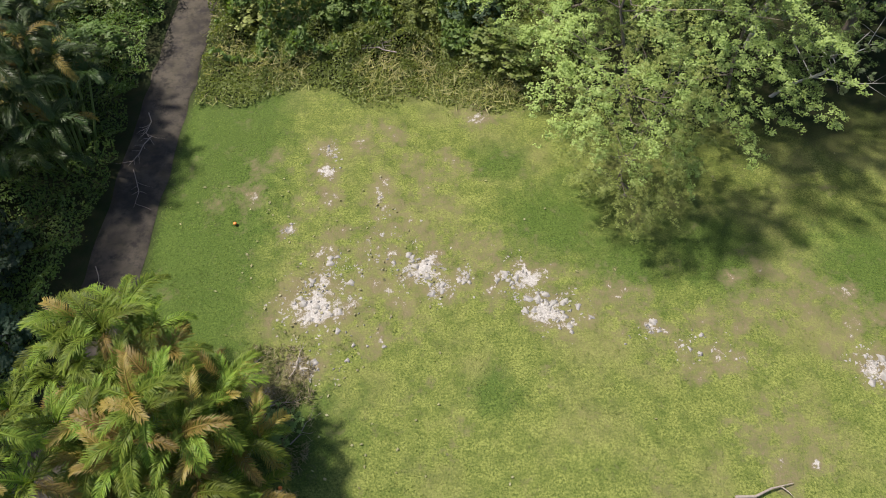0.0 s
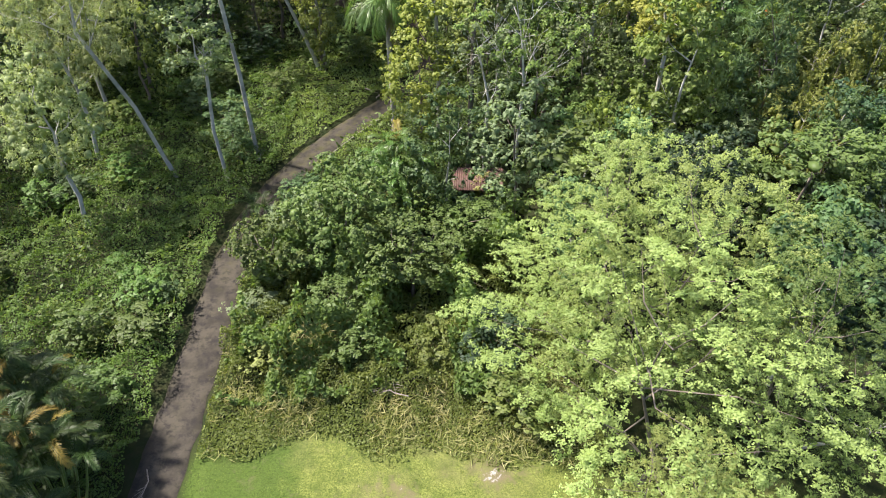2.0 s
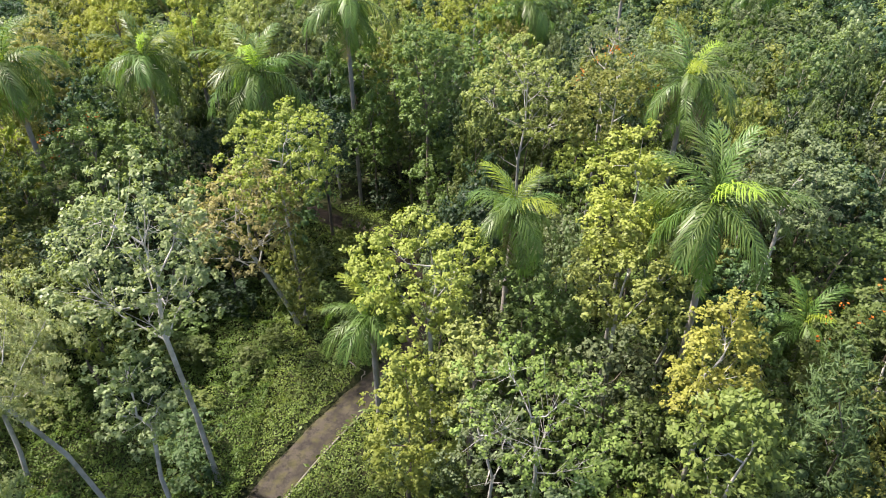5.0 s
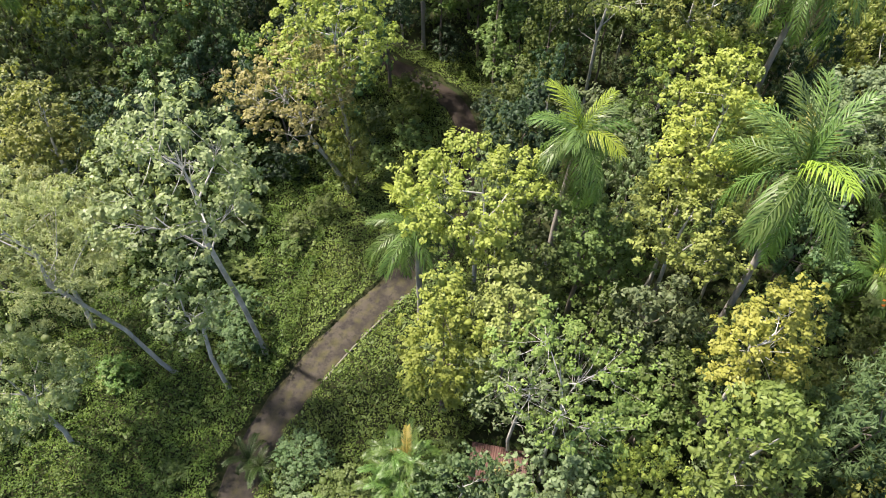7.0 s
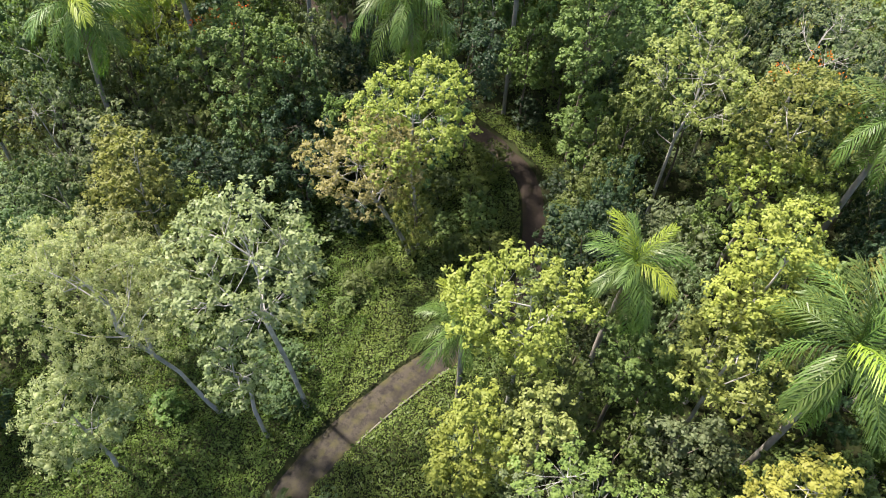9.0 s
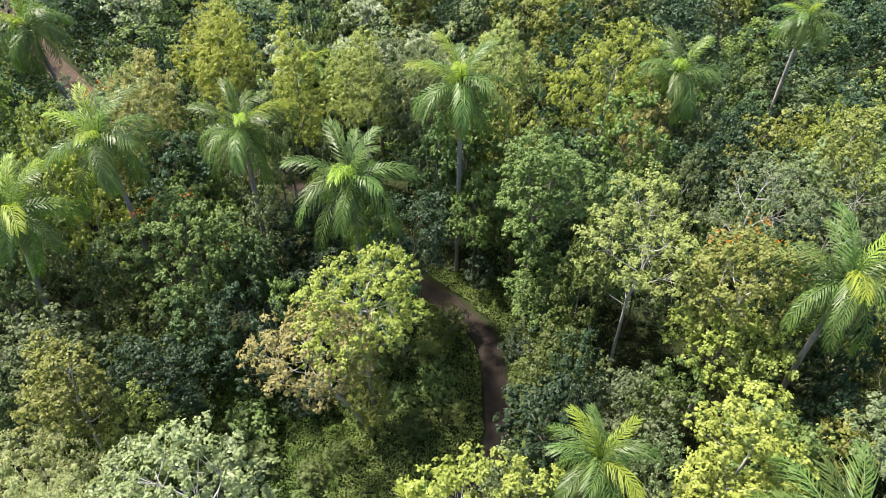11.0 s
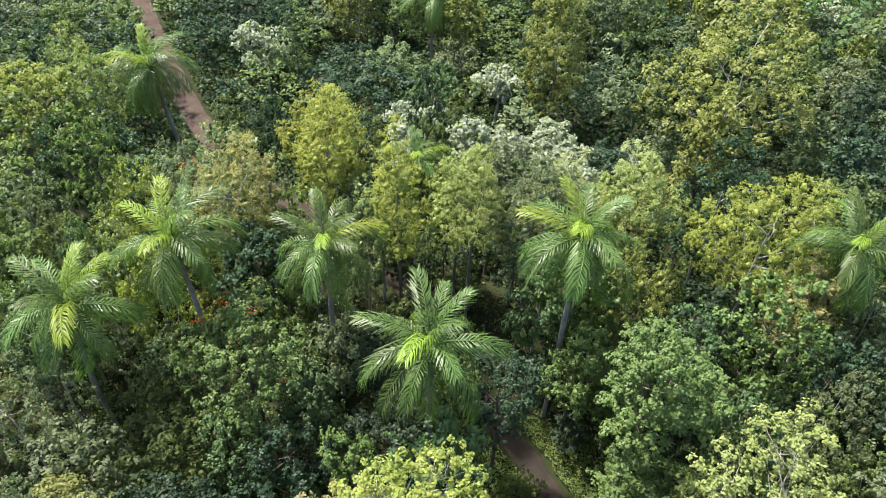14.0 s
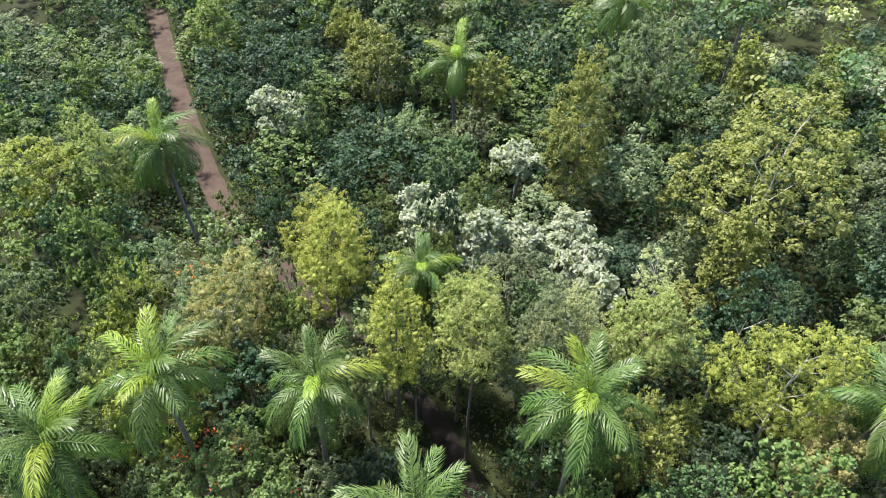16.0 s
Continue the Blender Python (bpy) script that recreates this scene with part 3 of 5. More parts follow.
hero("leafy", "green", 1.8, 60.4, 13.5, 4.0, 3.0, "mid-green tree under a palm")
hero("leafy", "green", 6.1, 63.0, 15.8, 9.0, 2.5, "mid-green tree beside a palm trunk")
hero("leafy", "green", 8.5, 64.8, 11.2, 3.5, 2.9, "low green tree between palms")
hero("sparse", "weed", 4.9, 51.6, 19.4, 9.0, 4.0, "yellow-green half-bare tree with grey lichen branches", W, dens=0.8)
hero("sparse", "grey", 2.6, 52.2, 15.5, 8.0, 2.6, "half-bare grey tree with twisted branches", W)
hero("leafy", "yellow", 12.9, 68.3, 23.2, 12.5, 3.5, "golden yellow-green tree beside a royal palm", W)
hero("leafy", "olive", 12.2, 64.2, 18.2, 9.0, 4.3, "olive-green tree below golden tree", W)
hero("leafy", "grey", 25.5, 71.6, 21.6, 12.0, 4.6, "large grey-green rounded tree in forest", W)
hero("leafy", "yellow", 15.3, 55.6, 18.4, 10.5, 3.0, "yellow-leaved tree with bare top twigs", W, twigs=0.7)
hero("broad", "weed", 15.4, 50.8, 17.2, 6.0, 3.1, "pale yellow-green large-leaved tree", W)
hero("droop", "blue", 22.0, 52.8, 15.6, 3.0, 3.0, "dense tree with long drooping blue-green leaves")
hero("leafy", "green", 11.0, 54.6, 8.2, 0.8, 3.0, "low green tree in shade")
hero("leafy", "green", 12.4, 56.4, 10.4, 4.0, 2.4, "low green tree below yellow tree")
hero("leafy", "green", 28.1, 64.1, 9.6, 3.0, 3.9, "mid-green bushy tree in forest")
hero("leafy", "weed", 23.9, 57.3, 11.8, 5.0, 2.9, "light green bushy tree in forest")
hero("leafy", "green", 28.9, 59.7, 16.2, 5.0, 4.8, "flame-flowered tree with orange blossoms", W, flowers=True)
hero("broad", "blue", 8.0, 52.4, 7.6, 1.0, 2.2, "low bush with broad blue-green leaves")
hero("leafy", "green", -1.6, 90.2, 22.8, 12.5, 4.3, "green tree with upright leaf tufts", None, None, False, **STYLE["tufted"])
hero("open", "soft", 7.3, 85.8, 23.4, 10.6, 4.9, "pale lime half-bare tree with white limbs", W, dens=0.9)
hero("leafy", "olive", 14.7, 83.2, 23.6, 12.5, 4.2, "grey-green tree dotted with orange blossoms", W, None, True)
hero("leafy", "lime", 14.2, 81.4, 16.6, 10.0, 4.0, "light green tree below flowering tree")
hero("leafy", "green", 0.6, 87.9, 13.8, 5.0, 3.5, "mid-green leafy tree beside dirt lane")
hero("leafy", "green", 2.6, 80.2, 12.0, 2.0, 3.4, "mid-green leafy tree beside dirt lane")
hero("leafy", "grey", 10.0, 80.7, 9.2, 3.5, 2.4, "grey-green small tree in a gap")
hero("sparse", "grey", 15.2, 90.6, 24.0, 15.0, 4.1, "grey-green rounded tree with bare twigs", W, dens=0.9)
hero("sparse", "grey", 24.9, 97.3, 19.8, 10.0, 4.0, "thin grey tree with pale bare twigs", W)
hero("leafy", "olive", 25.2, 101.2, 23.2, 14.0, 3.2, "golden tree in dense forest", W)
hero("leafy", "green", -31.5, 83.4, 17.4, 7.0, 5.9, "green tree with orange and yellow blossoms", None, None, True)
hero("broad", "green", -34.2, 76.0, 11.6, 3.5, 5.9, "dense green tree with layered leaves", shape="flat")
hero("leafy", "olive", -32.0, 66.9, 18.4, 8.0, 3.1, "light olive tree with a pale trunk", W)
hero("leafy", "deep", -18.6, 84.5, 12.8, 5.0, 3.9, "dark green tree below a royal palm")
hero("leafy", "weed", -8.8, 87.4, 4.4, 0.3, 2.3, "mid-green leafy bush beside dirt lane")
hero("fine", "yellow", -34.9, 102.6, 26.2, 14.0, 3.6, "tall golden-green feathery tree")
hero("fine", "yellow", -37.4, 106.0, 23.4, 12.0, 4.2, "tall golden feathery tree")
hero("fine", "yellow", -25.4, 98.2, 26.6, 14.0, 2.9, "yellow-green upright feathery tree")
hero("fine", "rust", -40.6, 95.6, 22.0, 11.0, 4.6, "brown-green tree with bare twigs", W, twigs=0.7)
hero("fine", "grey", -43.9, 95.4, 20.6, 11.0, 3.3, "brown-green tree with orange blossoms", W, None, True)
hero("fine", "soft", -19.7, 101.6, 25.0, 13.0, 3.5, "light green feathery forest tree")
hero("fine", "grey", -15.0, 104.2, 23.2, 12.0, 3.8, "light grey-green feathery tree")
hero("fine", "soft", -7.9, 110.8, 23.0, 12.0, 4.0, "light yellow-green feathery tree")
hero("fine", "yellow", 4.2, 112.8, 24.0, 9.0, 5.4, "olive-yellow upright feathery tree", W)
hero("fine", "rust", 8.2, 109.0, 18.0, 7.0, 3.0, "yellow-brown feathery forest tree")
hero("leafy", "grey", -22.1, 112.9, 18.0, 10.0, 3.9, "grey-green tree among silvery trees")
hero("leafy", "olive", -2.6, 143.4, 23.4, 7.0, 10.5, "very large spreading olive-green tree with pale trunk", W, None, False, cr=1.5, tr=0.5, ll=0.4, lw=0.26, per=11)
hero("fine", "olive", -24.9, 140.6, 24.4, 3.0, 4.2, "vine-draped green column of a tree", cr=1.1, tr=0.4, ll=0.32, lw=0.14)
hero("fine", "grey", -20.8, 162.2, 22.0, 6.0, 5.6, "grey-green tall feathery tree", W, cr=1.2, tr=0.45, ll=0.36, lw=0.16)
hero("leafy", "lime", -74.4, 102.6, 17.4, 7.0, 4.4, "lime-topped tree in dense forest")
hero("fine", "soft", -70.5, 106.8, 20.8, 6.0, 3.8, "lime column of a tree hung with vines")
hero("fine", "mist", -13.4, 107.2, 22.0, 11.0, 3.6, "pale grey-green feathery tree with bare twigs", W, twigs=0.6)
hero("fine", "soft", -22.8, 105.4, 22.4, 11.0, 3.2, "light yellow-green feathery tree")
hero("fine", "soft", -10.2, 108.4, 20.0, 9.0, 3.0, "light olive feathery tree beside a palm")
hero("leafy", "grey", -16.4, 113.6, 17.0, 7.0, 3.4, "grey-green forest tree with twiggy top", W)
hero("leafy", "olive", -6.2, 121.2, 14.5, 5.0, 3.6, "yellow-green tree at the edge of a gap", W)
hero("sparse", "mist", -9.6, 124.0, 15.0, 7.0, 3.0, "thin pale tree with silvery twigs", W)
hero("leafy", "green", 3.4, 122.4, 10.4, 2.0, 4.4, "dark leafy tree in shade of a large tree")
hero("leafy", "deep", -12.0, 90.2, 16.6, 7.0, 3.3, "dark green tree beside dirt lane")
hero("leafy", "deep", -29.4, 71.6, 14.0, 4.0, 3.8, "dark green tree behind silvery tree")
hero("leafy", "deep", -24.6, 78.6, 13.0, 3.0, 3.8, "dark green tree below palms")
hero("leafy", "deep", -23.0, 90.0, 14.0, 4.0, 3.6, "dark green tree between palm trunks")
for wx, wy, wt_, wr in ((-14.6, 121.0, 13.0, 3.0), (-17.4, 124.6, 11.8, 3.0), (-34.6, 121.4, 13.4, 3.2), (-30.0, 122.8, 12.6, 3.4), (-20.4, 129.3, 10.9, 3.6), (-24.6, 125.4, 11.0, 2.8), (-39.0, 125.6, 10.6, 2.6), (-65.7, 132.6, 11.9, 3.8), (-32.5, 141.4, 9.8, 3.4), (7.0, 192.8, 9.0, 4.6)):
    hero("broad", "white", wx, wy, wt_, wt_ * 0.4, wr, "tree with large silvery white leaves", W, None, False, ll=0.5, lw=0.34, tr=0.5)
tree("leaning", "mist", -22.6, 56.3, 21.4, 4.4, "soft grey-green feathery tree leaning over weeds", W, 0)
hero("leafy", "green", -6.8, 43.2, 9.4, 0.8, 3.8, "bushy blue-green tree beside the lane")
hero("leafy", "green", -11.0, 42.6, 6.8, 0.4, 2.9, "bushy green shrub tree beside the lane")
tree("skirt", "soft", 9.2, 27.6, 16.0, 7.4, "big soft yellow-green tree spreading over the lawn's edge", None, 20)
tree("skirt", "green", 15.6, 29.0, 14.2, 5.2, "dull green feathery tree over shaded lawn", None)
hero("sparse", "grey", 19.6, 27.4, 7.6, 3.0, 3.4, "half-bare tree with white dead branches over lawn", W, (18.4, 29.6), dens=0.45, tufts=3, trunk_r=0.1)
tree("skirt", "soft", 8.0, 36.0, 14.8, 5.4, "soft yellow-green tree behind the lawn", None)
tree("skirt", "soft", 11.6, 33.6, 17.0, 5.8, "soft yellow-green tall tree behind the lawn", None)
tree("skirt", "soft", 9.0, 22.4, 10.2, 3.4, "drooping branches of soft yellow-green leaves over grass", None)
tree("round", "green", 30.0, 70.0, 15.2, 3.8, "mid-green tree in dense forest")
tree("wood_open", "grey", 40.5, 70.1, 17.5, 3.4, "bare grey tree with few leaves", W)
tree("round", "green", -7.4, 95.4, 15.5, 3.0, "mid-green tree before a royal palm")
tree("round", "green", -3.6, 96.4, 14.0, 3.0, "mid-green tree in dense forest")
tree("round", "deep", -74.6, 106.4, 13.5, 4.2, "dark green dense forest tree")
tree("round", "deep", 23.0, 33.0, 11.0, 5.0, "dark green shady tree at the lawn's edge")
tree("round", "green", 21.0, 42.0, 12.5, 4.4, "dense green tree behind the lawn")
tree("round", "deep", 14.5, 42.5, 11.5, 3.8, "dark green tree in a gap")
tree("round", "green", -8.6, 42.4, 5.8, 2.4, "bushy green shrub tree beside the lane")
tree("round", "green", -7.0, 46.6, 6.4, 2.8, "bushy green tree beside the lane")
tree("round", "grey", -9.6, 45.4, 5.6, 2.2, "bushy grey-green shrub tree beside the lane")
tree("round", "green", -6.6, 38.6, 4.4, 2.0, "bushy green shrub tree behind grass")
tree("round", "blue", -11.0, 50.4, 3.8, 1.8, "low bushy shrub tree beside the lane")
tree("round", "green", 1.2, 44.6, 5.6, 2.8, "bushy green tree before a shed")
tree("round", "green", -2.6, 40.6, 7.2, 3.0, "bushy green shrub tree behind grass")


# ---- palms ----
def frond_mesh(length, bend, pairs, leaflet, width, plume, seed, lift=0.0, drop=0.3, sweep=1.0):
    """A feather leaf along +x that bends down by that many degrees; plume: how far leaflets leave the plane."""
    rng = np.random.default_rng(seed)
    s = np.linspace(0, 1, 13)
    ang = -np.radians(bend) * s ** 1.3
    step = length / 12
    px = np.concatenate([[0], np.cumsum(np.cos(ang[:-1]) * step)])
    pz = np.concatenate([[0], np.cumsum(np.sin(ang[:-1]) * step)])
    V, F = tube(np.stack([px, 0 * px, pz], 1), 0.045 * (1 - 0.85 * s) + 0.006, 4)
    leaves = []
    for i in range(pairs):
        q = 0.1 + 0.9 * (i + 0.5) / pairs
        c = np.array([np.interp(q, s, px), 0, np.interp(q, s, pz)])
        a = np.interp(q, s, ang)
        fwd, up = np.array([math.cos(a), 0, math.sin(a)]), np.array([-math.sin(a), 0, math.cos(a)])
        ln = leaflet * (math.sin(math.pi * (0.12 + 0.83 * q)) ** 0.55) * rng.uniform(0.85, 1.1)
        for sd in (-1, 1):
            tilt = lift + plume * (1 if (i + (sd > 0)) % 2 else -1) + rng.normal() * 0.2
            out = np.array([0, sd * math.cos(tilt), 0]) + up * math.sin(tilt)
            d = unit(out * 0.85 + fwd * (0.4 + 0.6 * q) * sweep * rng.uniform(0.75, 1.3) + np.array([0, 0, -0.18]))
            w = unit(np.cross(d, up)) * width * 0.5
            m = c + d * ln * 0.5
            e = c + d * ln * 0.9 + np.array([0, 0, -drop * ln]) * rng.uniform(0.6, 1.3)
            leaves.append(np.array([c + w * 0.5, m + w, m - w, c - w * 0.5]))
            leaves.append(np.array([m + w, e + w * 0.12, e - w * 0.12, m - w]))
    LV = np.concatenate(leaves)
    return mesh_np("frond", np.concatenate([V, LV]), [F, quads(len(LV) // 4) + len(V)], LEAF["palm"])


ROYAL = {"up": [frond_mesh(3.9, 66, 36, 0.9, 0.062, 0.32, 1, 0.15, 0.45), frond_mesh(4.1, 90, 37, 0.95, 0.062, 0.34, 2, 0.1, 0.55)],
         "mid": [frond_mesh(4.4, 96, 38, 1.0, 0.064, 0.36, 3, -0.05, 0.7), frond_mesh(4.6, 118, 38, 1.05, 0.064, 0.36, 4, -0.05, 0.75), frond_mesh(4.2, 106, 38, 1.0, 0.064, 0.36, 5, -0.1, 0.7)],
         "old": [frond_mesh(4.3, 66, 33, 0.9, 0.066, 0.34, 6, -0.2, 0.6), frond_mesh(4.1, 50, 33, 0.85, 0.066, 0.34, 7, -0.2, 0.6)]}


def palm_trunk(h, r, seed):
    rng = np.random.default_rng(seed)
    z = np.linspace(0, h, 22)
    rad = r * (1 + 0.35 * np.exp(-z / 0.8) + 0.12 * np.sin(z / h * math.pi)) * (1 + 0.03 * (np.arange(22) % 2))
    bow = rng.normal(size=2) * 0.25
    pts = np.stack([bow[0] * np.sin(z / h * math.pi), bow[1] * np.sin(z / h * math.pi), z], 1)
    V, F = tube(pts, rad, 9)
    return mesh_np("trunk", V, [F], BARK_PALM, True)


def royal_palm(x, y, head, size=1.0, words="tall royal palm with drooping feathery fronds", dry=1, tilt=(0, 0)):
    rnd = random.Random(int(x * 31 + y * 7))
    ob = new("royal_palm")
    lean = Euler((radians(tilt[0]), radians(tilt[1]), 0))
    foot = Vector((x, y, head)) - lean.to_matrix() @ Vector((0, 0, head + 0.1))
    ob.matrix_basis = Matrix.LocRotScale(foot, lean, None)
    part_of("trunk", palm_trunk(head - 1.3, 0.2, int(abs(x) * 13 + y)), ob)
    V, F = tube([(0, 0, head - 1.4), (0, 0, head - 1.1), (0, 0, head - 0.4), (0, 0, head + 0.25), (0, 0, head + 0.5)], [0.2, 0.24, 0.19, 0.12, 0.02], 9)
    part_of("crownshaft", mesh_np("crownshaft", V, [F], SHAFT, True), ob, label="smooth green crownshaft")
    n = 24
    young = rnd.choice(((1, 2, 4), (2, 3), (1, 3, 5), (2,)))
    for i in range(n):
        f = i / (n - 1)
        a = i * 137.5 + rnd.uniform(-18, 18)
        pitch = 82 - 124 * f ** 0.9 + rnd.uniform(-11, 11)
        sort = "up" if f < 0.3 else "mid" if f < 0.85 else "old"
        hue = "palm_young" if i in young else "palm_dry" if i >= n - dry else "palm"
        if sort == "old":
            pitch -= 18
        sc = 1.24 * size * rnd.uniform(0.88, 1.1)
        m = Matrix.Translation((0, 0, head + 0.1)) @ Matrix.LocRotScale(None, Euler((rnd.uniform(-0.35, 0.35), radians(-pitch), radians(a)), "XYZ"), (sc, sc, sc))
        part_of("frond", rnd.choice(ROYAL[sort]), ob, LEAF[hue], m, "dry hanging frond" if hue == "palm_dry" else "bright young frond" if hue == "palm_young" else "")
    TREES.append((x, y, 1.6))
    return tagged(ob, words, "palm tree", "royal palms in the forest")


royal_palm(4.7, 66.2, 18.2, 0.8, "royal palm with a bright young heart and one dry frond", 2)
royal_palm(15.9, 61.9, 21.3, 1.1, "large royal palm with dry hanging fronds", 3)
royal_palm(-16.1, 85.5, 20.6, 1.12, "large royal palm above the dirt lane", 1)
royal_palm(-28.0, 91.2, 20.0, 1.0)
royal_palm(-37.6, 85.2, 21.6, 1.08)
royal_palm(-42.3, 78.4, 18.6, 1.1, tilt=(0, 6))
royal_palm(-9.6, 97.6, 23.2, 1.08)
royal_palm(-65.6, 111.8, 15.8, 1.2, "royal palm beside the far dirt lane", 2, (0, -7))
royal_palm(10.6, 111.4, 19.0, 1.05)
royal_palm(20.2, 81.6, 21.2, 1.1, "royal palm with drooping dull fronds", 3)
royal_palm(-29.0, 108.6, 16.4, 0.8, "young royal palm among feathery trees")
royal_palm(-48.0, 152.5, 12.4, 1.25, "royal palm with hanging fronds", 3)
royal_palm(-29.6, 172.0, 18.0, 1.2)
royal_palm(-4.9, 63.0, 12.2, 0.75, "young palm with arching fronds beside the lane")
royal_palm(26.4, 65.6, 8.6, 0.85, "young palm with long fronds")
royal_palm(26.0, 130.0, 18.0, 0.9)
royal_palm(-14.0, 190.0, 17.0, 1.0)
royal_palm(-30.0, 215.0, 18.0, 1.0)
royal_palm(20.0, 172.0, 17.0, 1.0)
for px, py, ph in ((-62, 205, 17), (8, 225, 18), (48, 190, 18), (-95, 235, 17), (70, 260, 18), (-20, 262, 19), (-140, 270, 18), (30, 290, 19), (95, 215, 17), (44, 128, 16)):
    royal_palm(px, py, ph, 1.0, "distant royal palm above the forest")
# three unseen trees, added only to throw shade over the lane and lawn
tree("round", "deep", -29.0, 14.0, 21.0, 5.0, "unseen tall dark green tree added to shade the lane")
tree("round", "deep", -29.0, 22.5, 21.5, 5.0, "unseen tall dark green tree added behind dark palms for shade")
tree("round", "deep", -30.0, 31.0, 20.0, 4.8, "unseen tall dark green tree added behind dark palms for shade")
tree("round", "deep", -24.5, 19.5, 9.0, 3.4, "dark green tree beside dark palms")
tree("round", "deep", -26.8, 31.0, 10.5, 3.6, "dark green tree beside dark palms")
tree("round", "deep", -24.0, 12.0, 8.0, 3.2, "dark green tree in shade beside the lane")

ARECA = [frond_mesh(1.8, 80, 34, 0.4, 0.04, 0.05, 11, 0.55, 0.3, 0.55), frond_mesh(2.0, 105, 36, 0.42, 0.04, 0.05, 12, 0.5, 0.3, 0.55), frond_mesh(1.7, 130, 32, 0.4, 0.04, 0.05, 13, 0.45, 0.3, 0.55)]


def areca_palm(x, y, spread, low, high, stems, hue, words, dry=0.12):
    """A clump of cane palms: many thin stems, each with a tuft of arching fronds."""
    rnd = random.Random(int(x * 17 + y * 3))
    ob = new("areca_palm")
    ob.matrix_basis = pose(x, y, -0.05)
    for i in range(stems):
        a, q = i * 2.4 + rnd.uniform(-0.4, 0.4), math.sqrt((i + 0.5) / stems)
        sx, sy = math.cos(a) * spread * q, math.sin(a) * spread * q
        h = high + (low - high) * q * rnd.uniform(0.7, 1.1)
        V, F = tube([(sx * 0.45, sy * 0.45, 0), (sx * 0.75, sy * 0.75, h * 0.5), (sx, sy, h)], [0.07, 0.06, 0.04], 6)
        part_of("stem", mesh_np("stem", V, [F], SHAFT, True), ob)
        for k in range(7):
            ang = k * 51 + rnd.uniform(-20, 20)
            pitch = rnd.choice((72, 55, 45, 35, 22, 12)) + rnd.uniform(-8, 8)
            sc = rnd.uniform(0.8, 1.15)
            m = Matrix.Translation((sx, sy, h - 0.1)) @ Matrix.LocRotScale(None, Euler((rnd.uniform(-0.3, 0.3), radians(-pitch), radians(ang))), (sc, sc, sc))
            brown = rnd.random() < dry
            part_of("frond", rnd.choice(ARECA), ob, LEAF["areca_dry" if brown else hue], m, "yellowing frond" if brown else "")
    TREES.append((x, y, spread))
    return tagged(ob, words, "palm tree", "cane palm clumps")


areca_palm(-9.6, 8.5, 3.2, 2.8, 7.6, 40, "areca", "clump of yellow-green cane palms with browning fronds", 0.2)
areca_palm(-12.0, 11.6, 2.2, 4.4, 7.0, 14, "areca", "clump of yellow-green cane palms by the lane")
areca_palm(-13.6, 7.6, 2.4, 5.0, 9.0, 9, "areca", "clump of yellow-green cane palms by the lane")
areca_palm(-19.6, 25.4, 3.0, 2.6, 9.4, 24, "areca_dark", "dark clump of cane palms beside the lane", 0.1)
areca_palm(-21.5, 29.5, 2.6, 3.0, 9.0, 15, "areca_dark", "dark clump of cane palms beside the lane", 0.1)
areca_palm(-3.8, 49.2, 2.0, 4.6, 8.0, 16, "palm", "clump of broad-fronded palms beside a rusty shed", 0.05)
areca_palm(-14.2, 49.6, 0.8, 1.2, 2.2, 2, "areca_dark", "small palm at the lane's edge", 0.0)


# ---- the woods between ----
LOW = {"lime": [], "green": [], "deep": [], "olive": [], "grey": [], "blue": []}


def low_tree(rnd, hue, x, y, top, r):
    """A crown added to the joined woods."""
    me = rnd.choice(KINDS["low"])[1]
    LOW[hue].append((me, x, y, r / 4, top / 16, rnd.uniform(0, 6.28)))


def open_ground(x, y):
    """Where no tree grows: the lawn, the lane and the weedy strips beside it."""
    if x < -16 and y < 67 and x > -36 - max(0, y - 40) * 0.1:
        return True
    if -17 < x < -4 and y < 69 or (-18 < x < -5 and 64 < y < 73):
        return True
    if -27 < x < -16 and 64 < y < 79:
        return True
    if y < 46 and (x < 3 or y < 31 or x < 18 and y < 40):
        return True
    if -12 < x < 1.5 and 70 < y < 91.5 or (-76 < x < -53 and 103 < y < 120):
        return True
    return False


